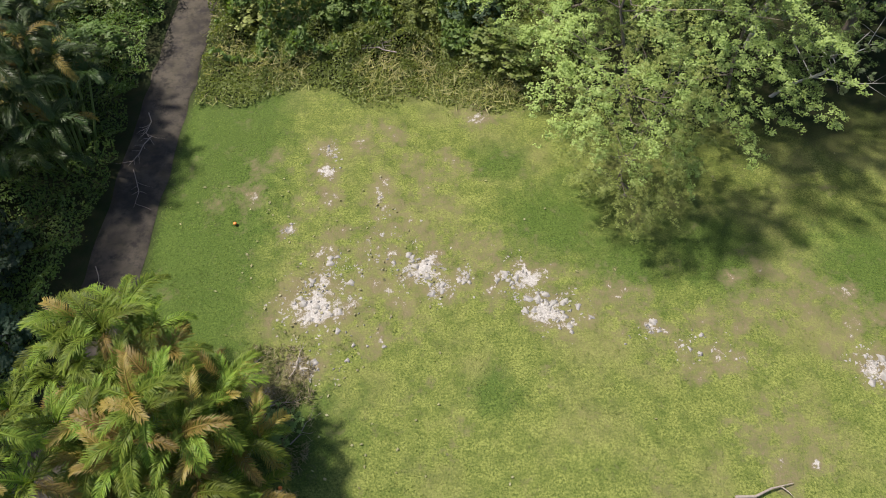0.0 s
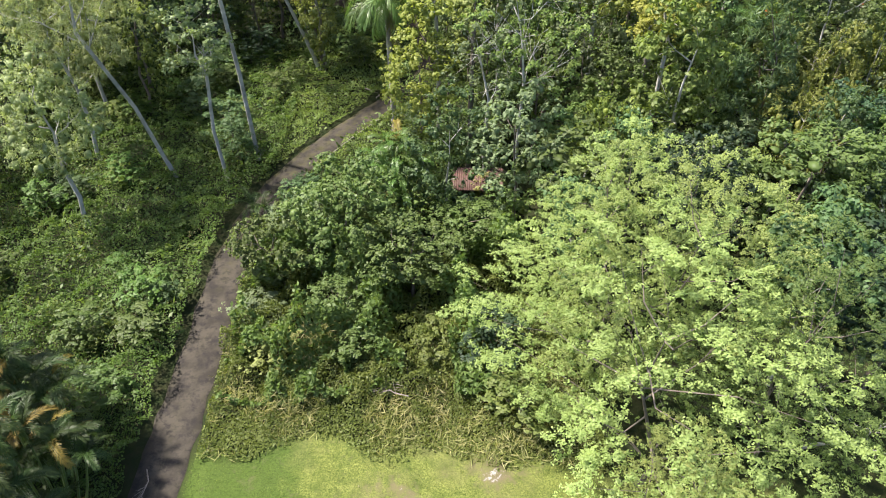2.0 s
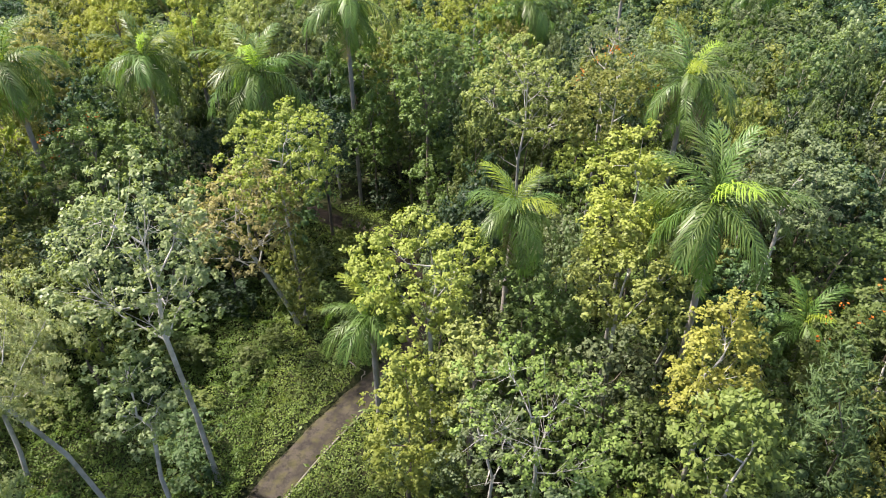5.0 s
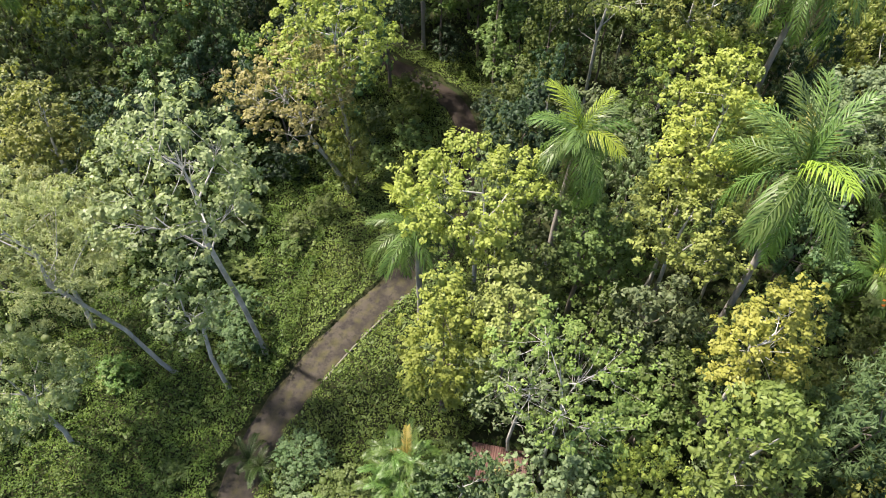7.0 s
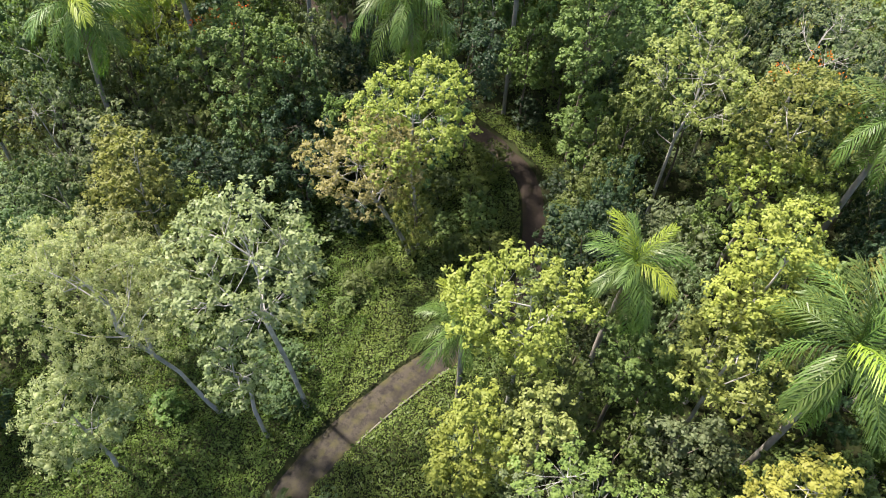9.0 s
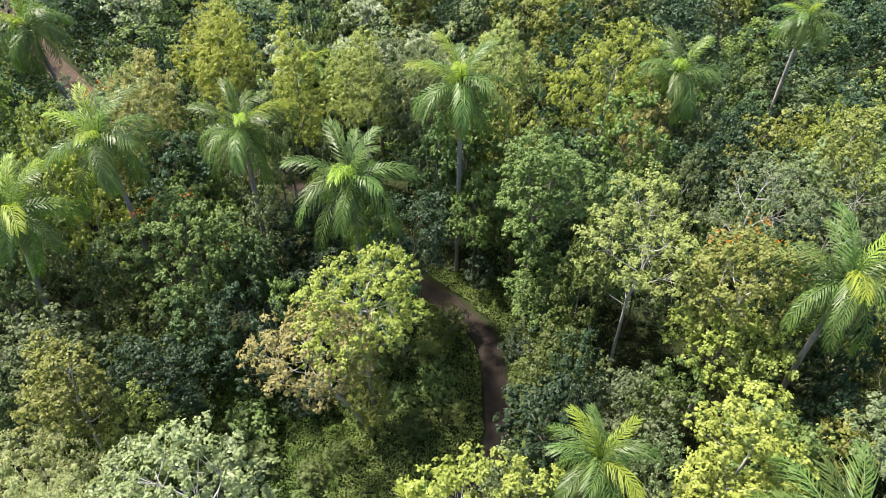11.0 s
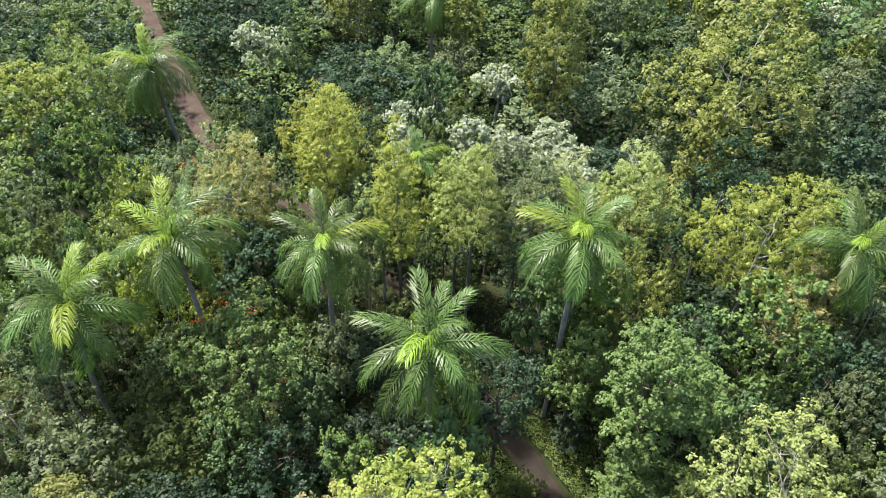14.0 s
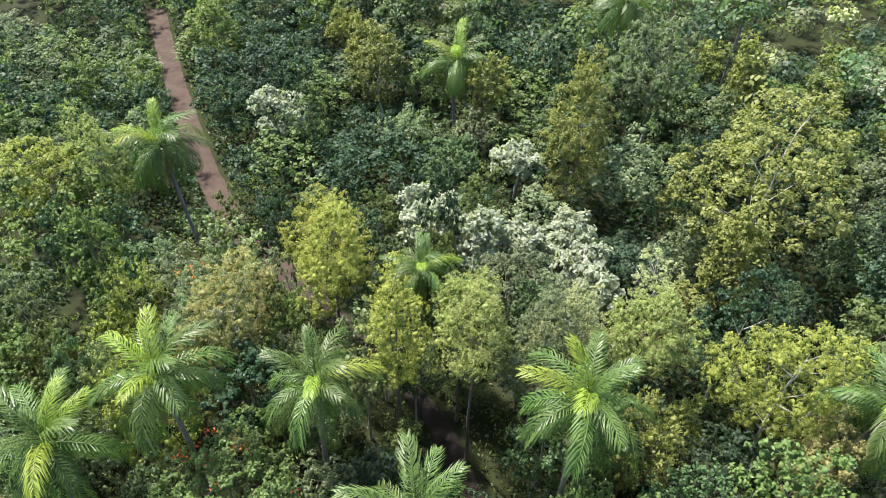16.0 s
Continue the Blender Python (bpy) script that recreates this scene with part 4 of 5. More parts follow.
def woods():
    rnd = random.Random(5)
    kinds = [("wood_round", "green", "mid-green tree in dense forest"), ("wood_round", "deep", "dark green tree in dense forest"), ("wood_fine", "olive", "olive feathery tree in dense forest"),
             ("wood_round", "grey", "grey-green tree in dense forest"), ("wood_broad", "green", "large-leaved green tree in dense forest"), ("wood_round", "blue", "blue-green tree in dense forest"),
             ("wood_open", "grey", "grey-green open tree with pale limbs"), ("wood_fine", "grey", "grey feathery tree in dense forest"), ("wood_round", "olive", "olive-green tree in dense forest"),
             ("wood_fine", "lime", "light green feathery tree in dense forest"), ("wood_broad", "silver", "silvery large-leaved tree in dense forest")]
    weights = [20, 20, 7, 10, 9, 15, 8, 7, 5, 4, 3]
    spots = []
    for _ in range(13000):
        x, y = rnd.uniform(-150, 110), rnd.uniform(31, 178)
        r = rnd.uniform(2.2, 4.0) + 0.012 * max(0, y - 110)
        if x < -40 - max(0, (y - 62)) * 1.25 or x > 32 + (y - 40) * 0.72 or open_ground(x, y):
            continue
        hidden = -58 < x < -20
        if float(lane_gap(x, y)[0]) < (1.6 if hidden else 2.2 + r * 0.6 if y > 110 else 2.2 + r * 0.5):
            continue
        apart = 0.6 if y < 113 else 0.76
        if any((x - a) ** 2 + (y - b) ** 2 < (apart * (r + c)) ** 2 for a, b, c in TREES):
            continue
        TREES.append((x, y, r))
        spots.append((math.hypot(x + 4, (y - 58) * 0.9), x, y, r))
    spots.sort()
    for i, (_, x, y, r) in enumerate(spots):
        k, hue, words = rnd.choices(kinds, weights)[0]
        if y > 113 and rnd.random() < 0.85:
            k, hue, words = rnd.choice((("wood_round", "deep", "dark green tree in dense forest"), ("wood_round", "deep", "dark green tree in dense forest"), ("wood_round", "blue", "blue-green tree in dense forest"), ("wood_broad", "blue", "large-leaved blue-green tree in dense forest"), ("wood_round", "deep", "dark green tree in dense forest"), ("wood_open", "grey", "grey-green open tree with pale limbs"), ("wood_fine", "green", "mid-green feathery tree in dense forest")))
        hi = 13.5 + 5.5 * min(max((y - 62) / 25, 0), 1) - 5.0 * min(max((y - 108) / 15, 0), 1)
        top = (rnd.uniform(0.72, 1.08) if y < 113 else rnd.choice((0.5, 0.65, 0.8, 1.0, 1.25)) * rnd.uniform(0.85, 1.1)) * hi
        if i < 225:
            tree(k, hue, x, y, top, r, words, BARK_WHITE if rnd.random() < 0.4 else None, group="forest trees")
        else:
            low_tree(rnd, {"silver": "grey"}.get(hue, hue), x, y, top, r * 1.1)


def tall_far_trees():
    """Single crowns of many heights that stand out of the forest beyond the flowering trees."""
    rnd = random.Random(91)
    made = 0
    for _ in range(4000):
        x, y = rnd.uniform(-98, 26), rnd.uniform(114, 182)
        r = rnd.uniform(2.4, 4.6)
        if made >= 46 or x < -40 - (y - 62) * 0.95 or float(lane_gap(x, y)[0]) < 3.0 + r or any((x - a) ** 2 + (y - b) ** 2 < (0.85 * (r + c)) ** 2 for a, b, c in TREES):
            continue
        style, hue, words = rnd.choice((("leafy", "deep", "dark green upright tree in dense forest"), ("leafy", "deep", "dark green upright tree in dense forest"), ("leafy", "green", "mid-green tree standing out of the forest"), ("broad", "blue", "blue-green large-leaved tree in dense forest"),
                                        ("fine", "olive", "olive column of a tree hung with vines"), ("broad", "grey", "grey-green large-leaved forest tree"), ("leafy", "weed", "light green tree standing out of the forest")))
        top = rnd.uniform(8.0, 17.5)
        hero(style, hue, x, y, top, top * rnd.uniform(0.12, 0.35), r, words, BARK_WHITE if rnd.random() < 0.4 else None, cr=1.2, tr=0.5, ll=0.42, lw=0.24, tufts=10, per=10)
        made += 1


tall_far_trees()
woods()


def low_woods():
    rnd = random.Random(8)
    for _ in range(5200):          # saplings and shrubs under the canopy
        x, y = rnd.uniform(-60, 45), rnd.uniform(40, 122)
        if open_ground(x, y) or float(lane_gap(x, y)[0]) < 2.6 or rnd.random() > 0.06:
            continue
        low_tree(rnd, rnd.choice(("green", "green", "deep", "blue", "grey")), x, y, rnd.uniform(3.5, 8.0), rnd.uniform(1.1, 2.0))
    for _ in range(900):           # the forest round the clearing
        x, y = rnd.uniform(-78, 72), rnd.uniform(-60, 66)
        r = rnd.uniform(2.6, 4.2)
        if not (x < -37 - 2 * rnd.random() or x > 29 + 3 * rnd.random() + max(0, y - 40) * 0.72 or y < -34):
            continue
        if float(lane_gap(x, y)[0]) < 3.4 or any((x - a) ** 2 + (y - b) ** 2 < (0.62 * (r + q)) ** 2 for a, b, q in TREES):
            continue
        TREES.append((x, y, r))
        low_tree(rnd, rnd.choice(("green", "green", "deep", "deep", "blue", "grey", "olive")), x, y, rnd.uniform(9, 14), r)
    for hue, rows in LOW.items():
        V, F3, F4, at = [], [], [], 0
        data = {}
        for me, x, y, s, sz, a in rows:
            if me.name not in data:
                co = np.empty(len(me.vertices) * 3, dtype=np.float32)
                me.vertices.foreach_get("co", co)
                n4 = sum(1 for p in me.polygons if p.loop_total == 4)
                idx = np.empty(len(me.loops), dtype=np.int32)
                me.loops.foreach_get("vertex_index", idx)
                data[me.name] = (co.reshape(-1, 3), idx[:n4 * 4].reshape(-1, 4), idx[n4 * 4:].reshape(-1, 3))
            co, f4, f3 = data[me.name]
            c, sn = math.cos(a), math.sin(a)
            V.append(np.stack([x + s * (co[:, 0] * c - co[:, 1] * sn), y + s * (co[:, 0] * sn + co[:, 1] * c), co[:, 2] * sz], 1))
            F4.append(f4 + at)
            F3.append(f3 + at)
            at += len(co)
        tagged(new("woods", mesh_np("woods", np.concatenate(V), [np.concatenate(F4), np.concatenate(F3)], LEAF[hue])), hue + " crowns and saplings of the dense forest", "forest", kind="stuff")


low_woods()


def far_woods():
    """The forest beyond, out to the horizon: one sheet of crowns."""
    rng = np.random.default_rng(12)
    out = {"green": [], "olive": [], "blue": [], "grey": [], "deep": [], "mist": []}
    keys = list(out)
    n = 0
    for band, step, clumps, per, leaf in ((170, 5.6, 9, 12, 0.95), (260, 8.5, 8, 10, 1.5), (420, 14, 7, 8, 2.6), (700, 30, 6, 8, 6.0), (1300, 60, 6, 8, 12.0)):
        top = {170: 260, 260: 420, 420: 700, 700: 1300, 1300: 2300}[band]
        for y in np.arange(band, top, step):
            for x in np.arange(-0.8 * y - 40, 0.68 * y + 20, step):
                px, py = x + rng.uniform(-0.45, 0.45) * step, y + rng.uniform(-0.45, 0.45) * step
                if lawn_mask(np.array(px), np.array(py)) > 0.2:
                    continue
                if lane_gap(px, py)[0] < 4:
                    continue
                r = step * rng.uniform(0.5, 0.75)
                h = rng.choice((7.0, 10.0, 13.0, 17.0)) * rng.uniform(0.85, 1.15) + (band > 600) * 4
                v = unit(rng.normal(size=(clumps, 3)))
                v[:, 2] = np.abs(v[:, 2]) * 1.2
                c = np.array([px, py, h - r * 0.9]) + v * np.array([r * 0.75, r * 0.75, r * 0.7])
                d = unit(rng.normal(size=(clumps, per, 3)))
                d[..., 2] = np.where(d[..., 2] < -0.2, -d[..., 2], d[..., 2])
                p = (c[:, None] + d * r * 0.42).reshape(-1, 3)
                nn = unit((d * 0.55 + v[:, None] * 0.6).reshape(-1, 3) + np.array([0, 0, 0.25]) + 0.3 * rng.normal(size=(len(p), 3)))
                # beyond 260 m, more grey and mist leaves: distance haze put into the colour
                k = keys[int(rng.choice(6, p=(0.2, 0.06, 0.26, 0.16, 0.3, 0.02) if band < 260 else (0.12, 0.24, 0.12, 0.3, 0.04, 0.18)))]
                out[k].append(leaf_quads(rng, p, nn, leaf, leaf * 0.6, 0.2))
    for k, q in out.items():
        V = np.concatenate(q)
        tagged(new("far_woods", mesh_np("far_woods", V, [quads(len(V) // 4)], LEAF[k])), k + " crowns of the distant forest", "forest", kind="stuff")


far_woods()


# ---- low growth ----
def carpet(name, words, hue, n, box, height, leaf, keep, seed, upright=0.5, hang=0.1, rise=None, width=0.5):
    """A sheet of low leaves over mounds of growth on a part of the ground; keep says where it grows."""
    rng = np.random.default_rng(seed)
    x, y = rng.uniform(box[0], box[1], n), rng.uniform(box[2], box[3], n)
    ok = keep(x, y)
    x, y = x[ok], y[ok]

    def mound(a, b):
        h = height * (0.3 + 0.6 * np.clip(0.5 + 1.3 * value_noise(a, b, 0.33, seed * 1.7), 0, 1.4) + 0.75 * np.clip(value_noise(a, b, 0.85, seed * 0.6), -0.3, 1))
        return h * rise(a, b) if rise else h
    z = mound(x, y)
    slope = np.stack([z - mound(x + 0.25, y), z - mound(x, y + 0.25), np.full(len(x), 0.32)], 1)
    p = np.stack([x, y, np.maximum(z * rng.uniform(0.6, 1.05, len(x)) ** 0.5, 0.04)], 1)
    nn = unit(unit(slope) * 0.8 + rng.normal(size=p.shape) * upright)
    V = leaf_quads(rng, p, nn, leaf, leaf * width, hang)
    return tagged(new(name, mesh_np(name, V, [quads(len(V) // 4)], LEAF[hue])), words, "undergrowth", kind="stuff")


def off_lane(x, y, least=1.5):
    return lane_gap(x, y) > least + 0.25 * value_noise(x, y, 0.8, 4.0)


carpet("weeds", "rank green weeds and vines along the lane", "vine", 250000, (-40, -14.2, 4, 82), 1.5, 0.165, lambda x, y: off_lane(x, y) & (x < -16.2 + 0.25 * np.maximum(y - 44, 0) ** 0.9), 21, 0.34, 0.1, None, 0.62)
carpet("weeds", "rank green weeds on the verge", "weed", 95000, (-15.5, 3, 40, 97), 0.9, 0.2, lambda x, y: off_lane(x, y) & (x < y * 0.55 - 30 + 2 * value_noise(x, y, 0.3, 3.0)), 22, 0.5)
carpet("weeds", "paler weeds and seedlings among the vines", "weed", 70000, (-40, -6, 4, 84), 1.9, 0.15, lambda x, y: off_lane(x, y, 1.6) & (x < -16.2 + 0.3 * np.maximum(y - 44, 0) ** 0.9) & (value_noise(x, y, 0.22, 5.0) + 0.5 * value_noise(x, y, 0.9, 1.0) > 0.12), 33, 0.6, 0.0, None, 0.5)
carpet("dry_stalks", "brown dry stalks among the weeds", "straw", 9000, (-40, -4, 30, 80), 1.7, 0.34, lambda x, y: off_lane(x, y, 1.5) & (value_noise(x, y, 0.3, 15.0) > 0.22), 34, 1.2, -0.4, None, 0.08)
carpet("forest_plants", "dark leafy plants of the forest floor", "green", 50000, (-60, 40, 38, 125), 1.7, 0.42, lambda x, y: off_lane(x, y, 1.7), 23, 0.5)
carpet("forest_plants", "dark bushes of the forest floor beyond", "deep", 105000, (-130, 110, 112, 200), 2.8, 0.8, lambda x, y: off_lane(x, y, 2.2), 31, 0.6)
carpet("forest_plants", "leafy plants beside the far dirt lane", "green", 16000, (-115, -50, 100, 155), 1.4, 0.5, lambda x, y: off_lane(x, y, 2.3) & (lane_gap(x, y) < 9), 27, 0.5)
def bank(x, y):
    """Growth rises from the lawn towards the woods."""
    return 0.16 + np.clip((y - 30.5 - 1.5 * value_noise(x, y, 0.4, 2.0)) / 5.5, 0, 1.3)


def ragged_edge(x, y):
    return off_lane(x, y) & (lawn_mask(x, y) < 0.95 * RNG.random(len(x)) ** 0.6)


carpet("tall_grass", "tall pale grass and straw along the lawn's edge", "straw", 11000, (-13.6, 7, 28.5, 38), 1.5, 0.75, lambda x, y: ragged_edge(x, y) & (value_noise(x, y, 0.4, 7.0) + 0.12 * (x + 2) * (x > -2) - 0.06 * np.abs(y - 32.5) > -0.12), 24, 1.5, -0.5, bank, 0.06)
carpet("weeds", "green weeds along the lawn's edge", "weed", 90000, (-13.8, 8, 28.0, 44), 1.7, 0.19, lambda x, y: ragged_edge(x, y) & (value_noise(x, y, 0.5, 12.0) > -0.55), 25, 0.7, 0.1, bank)
carpet("bushes", "leafy bushes rising behind tall grass", "green", 26000, (-13.4, 5, 32.5, 45), 3.4, 0.36, lambda x, y: off_lane(x, y, 1.9) & (value_noise(x, y, 0.27, 11.0) > 0.02), 29, 0.7, 0.1, bank)
carpet("grass", "short lawn grass", "lawn", 80000, (-14, 26, 5, 31.5), 0.03, 0.06, lambda x, y: (lawn_mask(x, y) > 0.5) & (bare_mask(x, y) < 0.3 + 0.3 * RNG.random(len(x))), 26, 0.7, -0.2)
carpet("clover", "patches of broad-leaved weeds in the lawn", "lawn", 40000, (-14, 26, 5, 30.8), 0.09, 0.07, lambda x, y: (lawn_mask(x, y) > 0.5) & (bare_mask(x, y) < 0.4) & (value_noise(x, y, 0.3, 9.0) + 0.9 * value_noise(x, y, 1.1, 2.0) > 0.42), 28, 0.6)
carpet("leaf_litter", "brown palm litter beside cane palms", "palm_dry", 2600, (-8.4, -5.4, 6.5, 14.2), 0.4, 0.42, lambda x, y: value_noise(x, y, 0.9, 3.0) - 0.25 * np.abs(x + 6.9) > -0.28, 30, 1.0, 0.0, None, 0.09)


# ---- shrubs ----
def shrub(hue, x, y, h, r, words):
    return tree("shrub", hue, x, y, h, r, words, kindname="shrub", group="shrubs")


def shrubs():
    rnd = random.Random(31)
    for x, y, h, r, hue in ((3.6, 31.6, 3.4, 1.7, "weed"), (-10.6, 36.0, 2.4, 1.4, "soft"), (-5.6, 36.4, 3.0, 1.8, "green"),
                            (-1.4, 36.0, 3.2, 1.8, "weed"), (2.4, 36.0, 3.8, 2.0, "deep"), (-12.0, 39.0, 2.4, 1.5, "grey"), (-9.6, 46.6, 3.0, 1.7, "green"), (-11.6, 49.0, 2.0, 1.1, "blue")):
        shrub(hue, x, y, h, r, "leafy green shrub at the lawn's edge" if y < 40 else "leafy green shrub on the verge")
    for x, y, h, r, hue in ((-17.6, 57.8, 4.4, 1.6, "blue"), (-18.6, 60.4, 6.0, 1.9, "blue"), 
                            (-16.5, 70.0, 2.8, 1.2, "green"), (-14.8, 72.6, 3.4, 1.4, "green"), (-9.2, 76.0, 3.6, 1.6, "green"), (-8.0, 80.5, 4.6, 1.8, "green"),
                            (-9.6, 84.0, 3.6, 1.6, "weed"), (-12.8, 83.0, 4.4, 2.0, "green"), (1.2, 82.0, 4.8, 1.6, "green")):
        shrub(hue, x, y, h, r, "leafy shrub among weeds beside the lane")
    for x, y, h, r, hue in ((-0.8, 91.6, 6.4, 2.2, "green"), (-6.6, 94.6, 5.2, 1.9, "deep"), (-1.0, 86.4, 4.2, 1.7, "deep"), (0.6, 83.2, 4.4, 1.7, "deep")):
        shrub(hue, x, y, h, r, "leafy dark shrub crowding the dirt lane")
    for x, y, h, r, hue in ((0.4, 79.0, 3.6, 1.4, "green"), (-0.2, 84.6, 3.6, 1.4, "weed"), (-1.4, 88.2, 3.4, 1.4, "green"), (0.2, 75.6, 3.4, 1.3, "weed"),
                            (-6.2, 78.4, 3.2, 1.3, "weed"), (-21.5, 70.5, 3.2, 1.6, "green"), (-23.5, 74.0, 4.4, 2.0, "green"), (-19.0, 76.5, 4.6, 2.0, "deep"),
                            (-1.2, 51.8, 3.4, 1.3, "green"), (1.0, 48.6, 3.0, 1.4, "deep"), (3.4, 49.0, 3.6, 1.4, "green")):
        shrub(hue, x, y, h, r, "leafy shrub among weeds and saplings")
    for x, y, h, r, hue in ((1.6, 86.6, 5.0, 1.8, "green"), (0.4, 90.0, 5.6, 2.0, "deep"), (2.0, 77.0, 6.0, 1.9, "green"), (-20.6, 18.0, 3.4, 1.9, "deep"), (-18.6, 14.2, 2.2, 1.4, "deep"),
                            (-22.0, 10.0, 3.0, 2.0, "green"), (-19.8, 33.0, 2.6, 1.6, "vine"), (-25.0, 24.0, 5.0, 2.6, "deep"), (-6.8, 10.0, 1.8, 1.0, "green"), (0.2, 49.4, 2.6, 1.2, "green"), (2.4, 50.6, 4.0, 1.0, "rust"), (4.6, 49.6, 2.8, 1.3, "weed"), (2.0, 48.8, 2.2, 1.2, "green"), (-58.5, 110.0, 3.5, 1.7, "deep"), (-66.0, 113.6, 3.0, 1.5, "green")):
        shrub(hue, x, y, h, r, "leafy shrub beside the lane")


def verge_shrubs():
    rnd = random.Random(77)
    for _ in range(400):
        x, y = rnd.uniform(-34, -7), rnd.uniform(34, 80)
        if float(lane_gap(x, y)[0]) < 3.2 or x > -16.5 + max(0, y - 46) * 0.27 or any((x - a) ** 2 + (y - b) ** 2 < (0.55 * c + 1.2) ** 2 for a, b, c in TREES[:150]) or rnd.random() > 0.22:
            continue
        h = rnd.uniform(1.2, 3.2)
        shrub(rnd.choice(("weed", "green", "vine", "green", "blue")), x, y, h, h * rnd.uniform(0.4, 0.6), "leafy seedling bush among rank weeds")


shrubs()
verge_shrubs()


# ---- the lawn's small things ----
def stone_mesh(seed):
    """A flat broken slab about 0.4 m across."""
    rng = np.random.default_rng(seed)
    n = 8
    a = np.sort(rng.uniform(0, 2 * np.pi, n))
    r = 0.2 * rng.uniform(0.55, 1.25, n)
    lo = np.stack([r * np.cos(a), r * np.sin(a), np.full(n, -0.05)], 1)
    hi = np.stack([r * 0.86 * np.cos(a), r * 0.86 * np.sin(a), 0.014 + 0.008 * rng.normal(size=n)], 1)
    F = np.array([(i, (i + 1) % n, n + (i + 1) % n, n + i) for i in range(n)])
    top = np.array([(n + i, n + (i + 1) % n, 2 * n) for i in range(n)])
    return mesh_np("stone", np.concatenate([lo, hi, [[0, 0, 0.024]]]), [F, top], STONE)


def stones():
    meshes = [stone_mesh(40 + i) for i in range(9)]
    rnd = random.Random(9)
    patches = [(-5.9, 16.7, 1.1, 38), (-5.0, 15.3, 1.1, 16), (-5.0, 18.6, 0.7, 8), (-1.3, 18.2, 0.9, 26), (-0.5, 17.3, 0.6, 16), (-2.3, 18.6, 0.5, 6), (0.9, 17.8, 0.4, 8), (3.2, 17.7, 0.9, 30),
               (4.3, 16.5, 0.8, 24), (5.4, 15.8, 0.8, 26), (9.2, 15.0, 0.25, 7), (8.4, 14.4, 0.3, 3), (11.2, 14.2, 0.7, 6), (18.5, 13.0, 0.8, 24), (-6.0, 13.2, 0.5, 8), (-4.5, 13.3, 0.4, 6),
               (-6.3, 25.7, 0.4, 6), (-5.8, 24.3, 0.3, 3), (-7.5, 20.6, 0.3, 4), (-3.2, 15.4, 1.6, 10)]
    for x, y, r, n in patches:
        for _ in range(n):
            s = rnd.choice((0.15, 0.22, 0.3, 0.45, 0.65, 1.0)) * (1.6 if (x, y) == (9.2, 15.0) else 1.0)
            px, py = x + rnd.gauss(0, 0.6) * r, y + rnd.gauss(0, 0.5) * r
            m = Matrix.LocRotScale((px, py, 0.07 * noise.noise(Vector((px * 0.25, py * 0.25, 0))) + 0.012), Euler((rnd.gauss(0, 0.06), rnd.gauss(0, 0.06), rnd.uniform(0, 6.28))), (s * rnd.uniform(0.8, 1.4), s, 1.0))
            part_of("stone", rnd.choice(meshes), GROUND, m=m)


def gravel():
    """Pale crumbs of broken stone over the bare patches."""
    rng = np.random.default_rng(15)
    spots = [(-5.8, 16.5, 1.9, 520), (-4.6, 18.4, 1.3, 160), (-1.2, 18.1, 1.5, 380), (-0.4, 17.2, 1.0, 160), (0.9, 17.8, 0.6, 90), (3.4, 17.5, 1.4, 330), (4.8, 16.1, 1.5, 420), (9.2, 15.0, 0.6, 90),
             (11.2, 14.2, 1.3, 120), (18.5, 13.0, 1.2, 260), (-5.7, 13.2, 1.2, 150), (-6.2, 25.6, 0.9, 90), (-5.8, 24.3, 0.6, 40), (-7.5, 20.5, 0.4, 50), (-3.2, 20.0, 2.2, 120)]
    V, F3, at = [], [], 0
    for x, y, r, n in spots:
        p = np.stack([x + rng.normal(size=n) * r * 0.5, y + rng.normal(size=n) * r * 0.42], 1)
        keep = value_noise(p[:, 0], p[:, 1], 1.3, 4.0) > 0.0
        for q in p[keep]:
            s = rng.choice((0.025, 0.035, 0.05, 0.08))
            a = np.sort(rng.uniform(0, 6.28, 5))
            z = 0.07 * noise.noise(Vector((q[0] * 0.25, q[1] * 0.25, 0))) + 0.02
            ring = np.stack([q[0] + s * np.cos(a), q[1] + s * np.sin(a), np.full(5, z - 0.02)], 1)
            V.append(np.concatenate([ring, [[q[0], q[1], z + s * 0.12]]]))
            F3.append(np.array([(i, (i + 1) % 5, 5) for i in range(5)]) + at)
            at += 6
    tagged(new("gravel", mesh_np("gravel", np.concatenate(V), [np.concatenate(F3)], STONE)), "pale broken limestone gravel in bare soil", "gravel", kind="stuff")


gravel()


